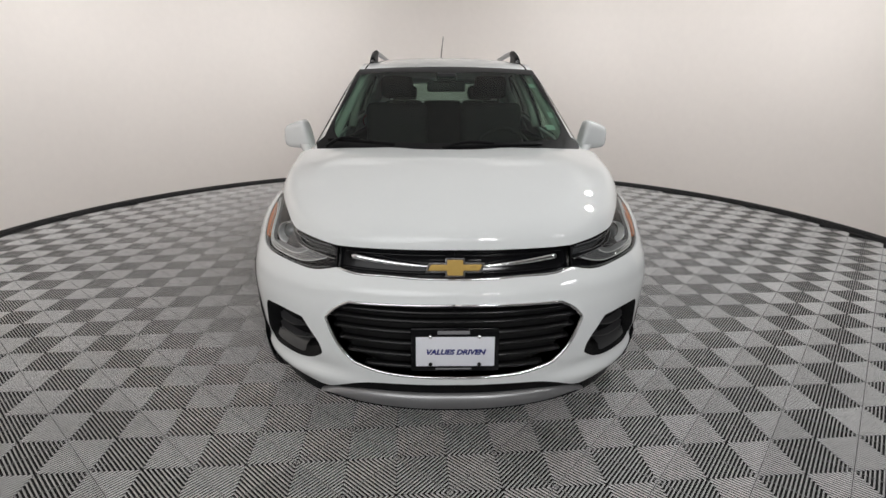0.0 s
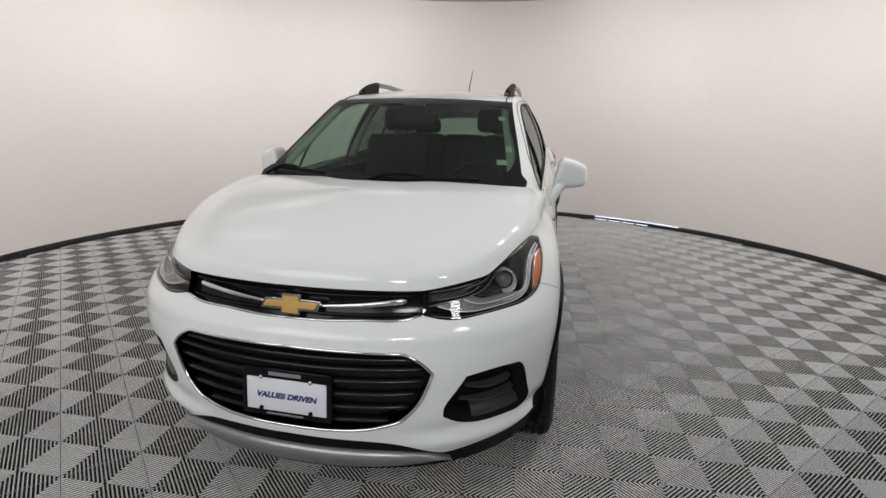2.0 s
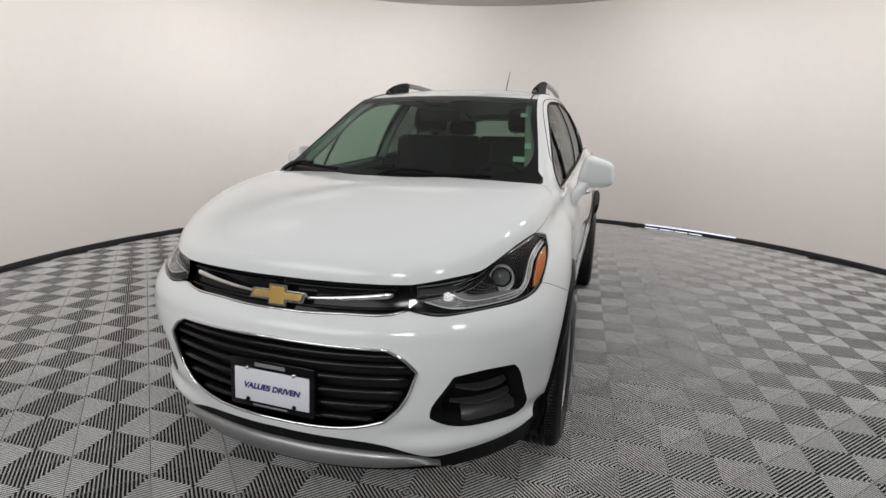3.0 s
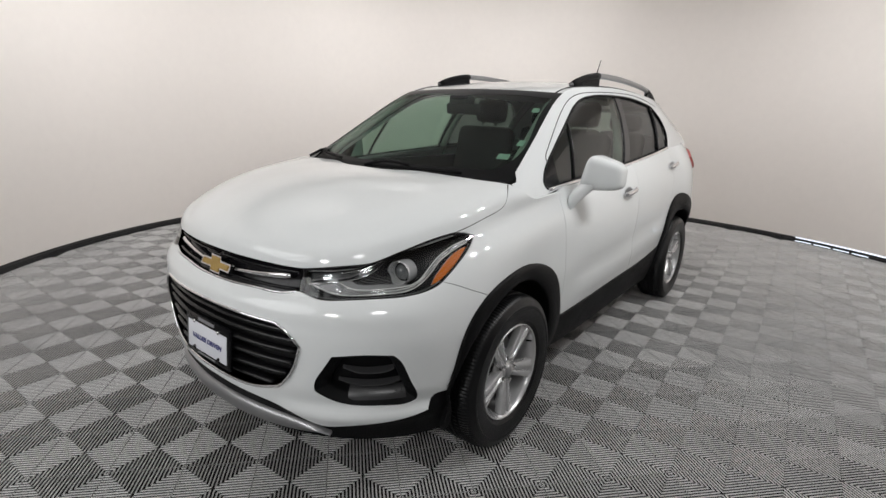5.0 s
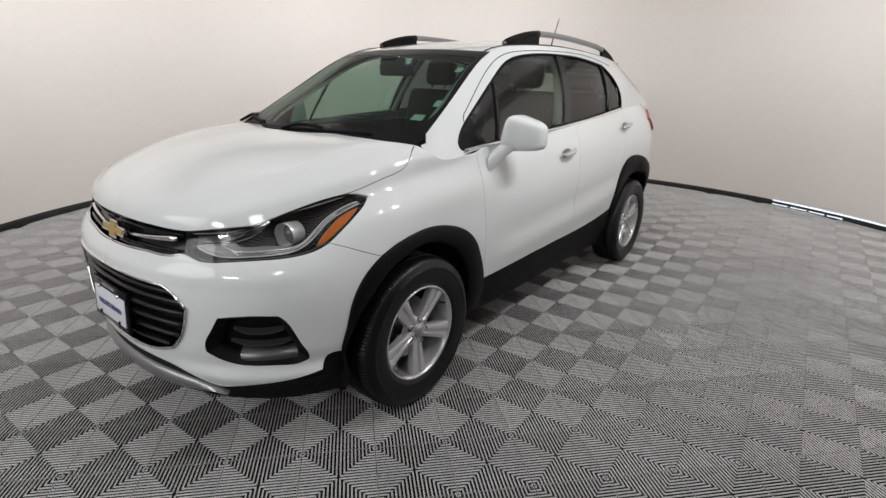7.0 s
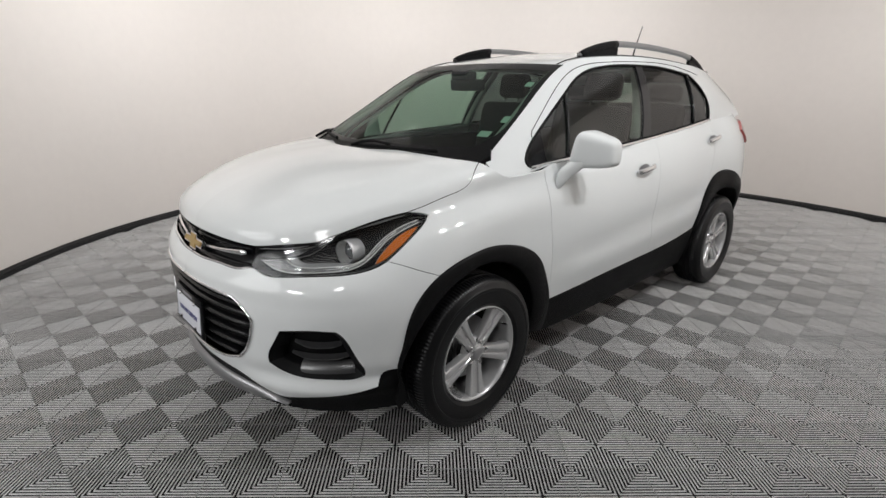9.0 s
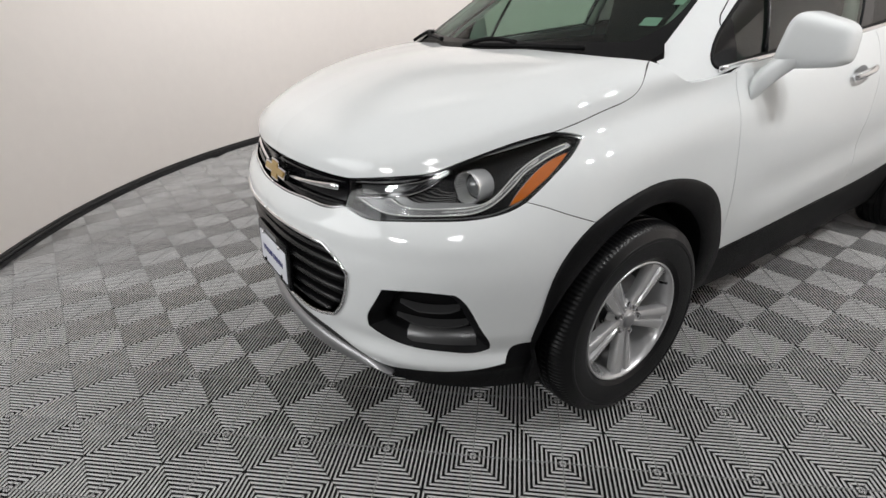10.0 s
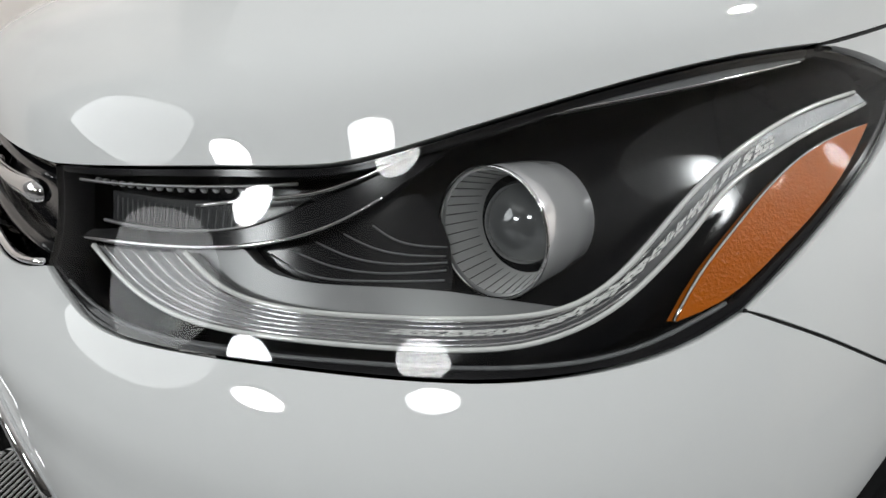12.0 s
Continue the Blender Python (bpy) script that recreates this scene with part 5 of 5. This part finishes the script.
# ---- interior ----
ob = part("cabin_floor", box_bm(1.36, 2.7, 0.06, 0.02), DARK, CAR)
ob.location = (0, 2.55, 0.46)
for sx in (1, -1):
    ob = part("door_lining", box_bm(0.05, 2.3, 0.60, 0.02), DARK, CAR)
    ob.location = (0.70 * sx, 2.5, 0.78)
    p = side(np.linspace(2.36, 2.54, 6), np.linspace(0.03, 0.9, 6)) * [sx, 1, 1] - [0.05 * sx, 0, 0]
    tube("pillar_lining", p, 0.035, BELTCLOTH, CAR, 8, "light grey pillar lining", flat=0.6)
    p = side(np.linspace(3.28, 3.42, 6), np.linspace(0.03, 0.9, 6)) * [sx, 1, 1] - [0.05 * sx, 0, 0]
    tube("pillar_lining", p, 0.05, BELTCLOTH, CAR, 8, flat=0.6)
    p = screen(np.full(8, 0.97 * sx), np.linspace(0.06, 0.96, 8)) - [0.02 * sx, -0.02, 0.02]
    tube("pillar_lining", p, 0.028, BELTCLOTH, CAR, 8, flat=0.7)
v = []
for s in np.linspace(-0.94, 0.94, 25):
    hump = 0.035 * math.exp(-((s - 0.42) / 0.2) ** 2)
    for y, z in ((1.12, 1.04), (1.25, 1.065), (1.40, 1.07 + hump), (1.52, 1.04 + hump), (1.56, 0.93), (1.50, 0.60)):
        v.append((0.70 * s, y - 0.10 * (1 - s * s) * (1.5 - y) * 1.5, z))
mesh_object("dashboard", v, grid_faces(25, 6), DARK, CAR, "black plastic dashboard")
ob = part("headliner", box_bm(0.98, 1.9, 0.03, 0.01), LIGHT_GREY, CAR, "grey cloth headliner")
ob.location = (0, 2.85, 1.535)


def seat(x, y, width):
    base = part("seat", box_bm(width, 0.52, 0.16, 0.05, 3), SEAT, CAR, "black leather seat", smooth=True)
    base.location = (x, y, 0.68)
    for bx in ((-width * 0.5 + width * 0.5,) if width < 0.6 else (-0.36, 0.0, 0.36)):
        w = width if width < 0.6 else 0.40
        back = part("seat_back", box_bm(w * 0.94, 0.13, 0.62, 0.055, 3), SEAT, base, smooth=True)
        back.matrix_local = pose(bx, 0.30, 0.33, -14)
        if width > 0.6 and bx == 0.0:
            continue
        rest = part("head_restraint", box_bm(0.25, 0.10, 0.17 if width < 0.6 else 0.13, 0.045, 3), SEAT, base, smooth=True)
        rest.matrix_local = pose(bx, 0.42, 0.745 if width < 0.6 else 0.70, -10)
        for dx in (-0.06, 0.06):
            tube("restraint_post", [(bx + dx, 0.37, 0.58), (bx + dx, 0.41, 0.70)], 0.006, CHROME, base, 6)


seat(0.36, 2.10, 0.50)
seat(-0.36, 2.10, 0.50)
seat(0.0, 2.98, 1.24)
ring = []
for k in range(33):
    a = 2 * math.pi * k / 32
    ring.append(Matrix.Rotation(radians(-24), 3, "X") @ Vector((0.185 * math.cos(a), 0, 0.185 * math.sin(a))))
steer = tube("steering_wheel", [(q.x + 0.36, q.y + 1.66, q.z + 1.0) for q in ring], 0.015, SEAT, CAR, 10, "black steering wheel", up=(0, 1, 0.3))
for a, b in (((-0.18, 0, 0), (0.18, 0, 0)), ((0, 0, 0), (0, 0, -0.18))):
    p = [Matrix.Rotation(radians(-24), 3, "X") @ Vector(q) for q in (a, b)]
    tube("steering_spoke", [(q.x + 0.36, q.y + 1.66, q.z + 1.0) for q in p], 0.02, SEAT, steer, 8)
ob = part("steering_boss", box_bm(0.13, 0.05, 0.11, 0.02), SEAT, steer, smooth=True)
ob.matrix_local = pose(0.36, 1.655, 1.0, -24)
ob = part("interior_mirror", box_bm(0.235, 0.03, 0.065, 0.014, 3), DARK, CAR, "black interior mirror", smooth=True)
ob.matrix_local = pose(0.0, 1.66, 1.425, 12, 0, 8)
ob2 = part("mirror_pane", box_bm(0.21, 0.004, 0.052, 0.001), CHROME, ob)
ob2.location = (0, 0.016, 0)
ob = part("sensor_housing", box_bm(0.12, 0.10, 0.05, 0.015), DARK, CAR, smooth=True)
ob.location = (0.0, 1.63, 1.475)

# ---- studio trim ----


def baseboard():
    n = 150
    a0, a1 = WALL_FROM, 247
    lit0, lit1 = 52.0, 68.8

    def band(name, d0, d1, prof, mat, steps, parent=None):
        verts = []
        for i in range(steps + 1):
            d = radians(d0 + (d1 - d0) * i / steps)
            for r, z in prof:
                verts.append((ROOM_X + (ROOM_R - r) * math.cos(d), ROOM_Y + (ROOM_R - r) * math.sin(d), z))
        ob = mesh_object(name, verts, grid_faces(steps + 1, len(prof)), mat, parent)
        ob.data.set_sharp_from_angle(angle=radians(30))
        return ob

    ob = band("baseboard", a0, a1, ((0.003, 0.048), (0.016, 0.046), (0.020, 0.040), (0.020, 0.034), (0.012, 0.031), (0.012, 0.027), (0.022, 0.025), (0.024, 0.001)), BASE, n)
    tagged(ob, "low black rubber baseboard round the wall", "baseboard", kind="structure")
    for d0, d1 in ((a0, lit0), (lit1, a1)):
        band("baseboard_lip", d0, d1, ((0.001, 0.062), (0.012, 0.060), (0.014, 0.0495), (0.003, 0.0485)), BASE, int((d1 - d0) / 2), ob)
    gap = band("light_gap", lit0, lit1, ((0.004, 0.062), (0.006, 0.060), (0.008, 0.0495), (0.004, 0.0485)), GAPLIGHT, 12)
    tagged(gap, "bright daylight strip glowing under the wall", "gap", kind="structure")
    for d0, d1 in ((66.2, 68.7), (63.3, 65.8), (60.6, 62.9), (57.9, 60.2)):
        band("lower_gap", d0, d1, ((0.026, 0.022), (0.0265, 0.010)), GAPLIGHT, 3, gap)


GAPLIGHT = material("daylight_gap", (0.80, 0.88, 1.0), 0.5, vary=0.0, emit=0.9)
baseboard()
# ---- floor tiles ----
LATTICE, PITCH, RIBS = 0.1966, 0.0139, 20


def tile_mesh():
    """One square tile: ribs square to each edge, running in to the diagonals."""
    verts, faces, tint = [], [], []
    half = TILE / 2 - 0.0012
    top, foot = PITCH * 0.14, PITCH * 0.20
    for k in range(4):
        c, s = math.cos(k * math.pi / 2), math.sin(k * math.pi / 2)
        for i in range(RIBS):
            x = (i + 0.5) * TILE / RIBS - TILE / 2
            n, m = len(verts), len(faces)
            # up one side, over the sloped shoulders and down the other
            for w, z in ((-foot, -0.0085), (-foot, -0.0031), (-top, 0), (top, 0), (foot, -0.0031), (foot, -0.0085)):
                for y in (-half, -abs(x + w) - 0.0008):
                    verts.append(((x + w) * c - y * s, (x + w) * s + y * c, z))
            faces += [(n + 2 * q, n + 2 * q + 2, n + 2 * q + 3, n + 2 * q + 1) for q in range(5)]
            faces += [(n + 11, n + 9, n + 7, n + 5, n + 3, n + 1)]
            # 0 lightened shoulders, 1 dimmer tops, 2 feet and ends coloured as shade
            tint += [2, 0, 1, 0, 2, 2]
        n = len(verts)
        bar = [(-half, -half), (half, -half), (half - 0.0013, -half + 0.0013), (-half + 0.0013, -half + 0.0013)]
        verts += [(a * c - b * s, a * s + b * c, z) for z in (-0.0083, -0.0012) for a, b in bar]
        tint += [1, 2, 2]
        faces += [(n + 4, n + 5, n + 6, n + 7), (n, n + 1, n + 5, n + 4), (n + 2, n + 3, n + 7, n + 6)]
    return verts, faces, tint


def lay_tiles():
    verts, faces, tint = tile_mesh()
    me = bpy.data.meshes.new("floor_tile")
    me.from_pydata(verts, [], faces)
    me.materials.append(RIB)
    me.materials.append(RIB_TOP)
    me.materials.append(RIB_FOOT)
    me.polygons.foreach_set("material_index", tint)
    turn = radians(TURN_DEG)
    spots = []
    for i in range(-30, 31):
        for j in range(-30, 45):
            if (i + j) % 2:
                continue
            a, b = i * LATTICE - 0.0226, j * LATTICE + 0.1057
            x, y = a * math.cos(turn) - b * math.sin(turn), a * math.sin(turn) + b * math.cos(turn)
            if math.hypot(x - ROOM_X, y - ROOM_Y) < ROOM_R + 0.05 or (abs(x - ROOM_X) < 2.5 and -5.0 < y < 0):
                spots.append((math.hypot(x - 1.2, y - 0.4), x, y))
    spots.sort()
    rest_v, rest_f = [], []
    spin = turn + math.pi / 4
    c, s = math.cos(spin), math.sin(spin)
    for k, (_, x, y) in enumerate(spots):
        if k < 290:
            ob = new("floor_tile", me)
            ob.parent = FLOOR
            ob.location = (x - ROOM_X, y - 1.15, 0.0585)
            ob.rotation_euler = (0, 0, spin)
        else:
            n = len(rest_v)
            rest_v += [(a * c - b * s + x - ROOM_X, a * s + b * c + y - 1.15, z + 0.0585) for a, b, z in verts]
            rest_f += [tuple(q + n for q in f) for f in faces]
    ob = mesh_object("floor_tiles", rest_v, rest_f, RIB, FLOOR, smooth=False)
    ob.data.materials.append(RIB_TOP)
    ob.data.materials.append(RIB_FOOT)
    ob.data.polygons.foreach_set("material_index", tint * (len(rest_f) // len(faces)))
    ob["kind"] = "stuff"


lay_tiles()
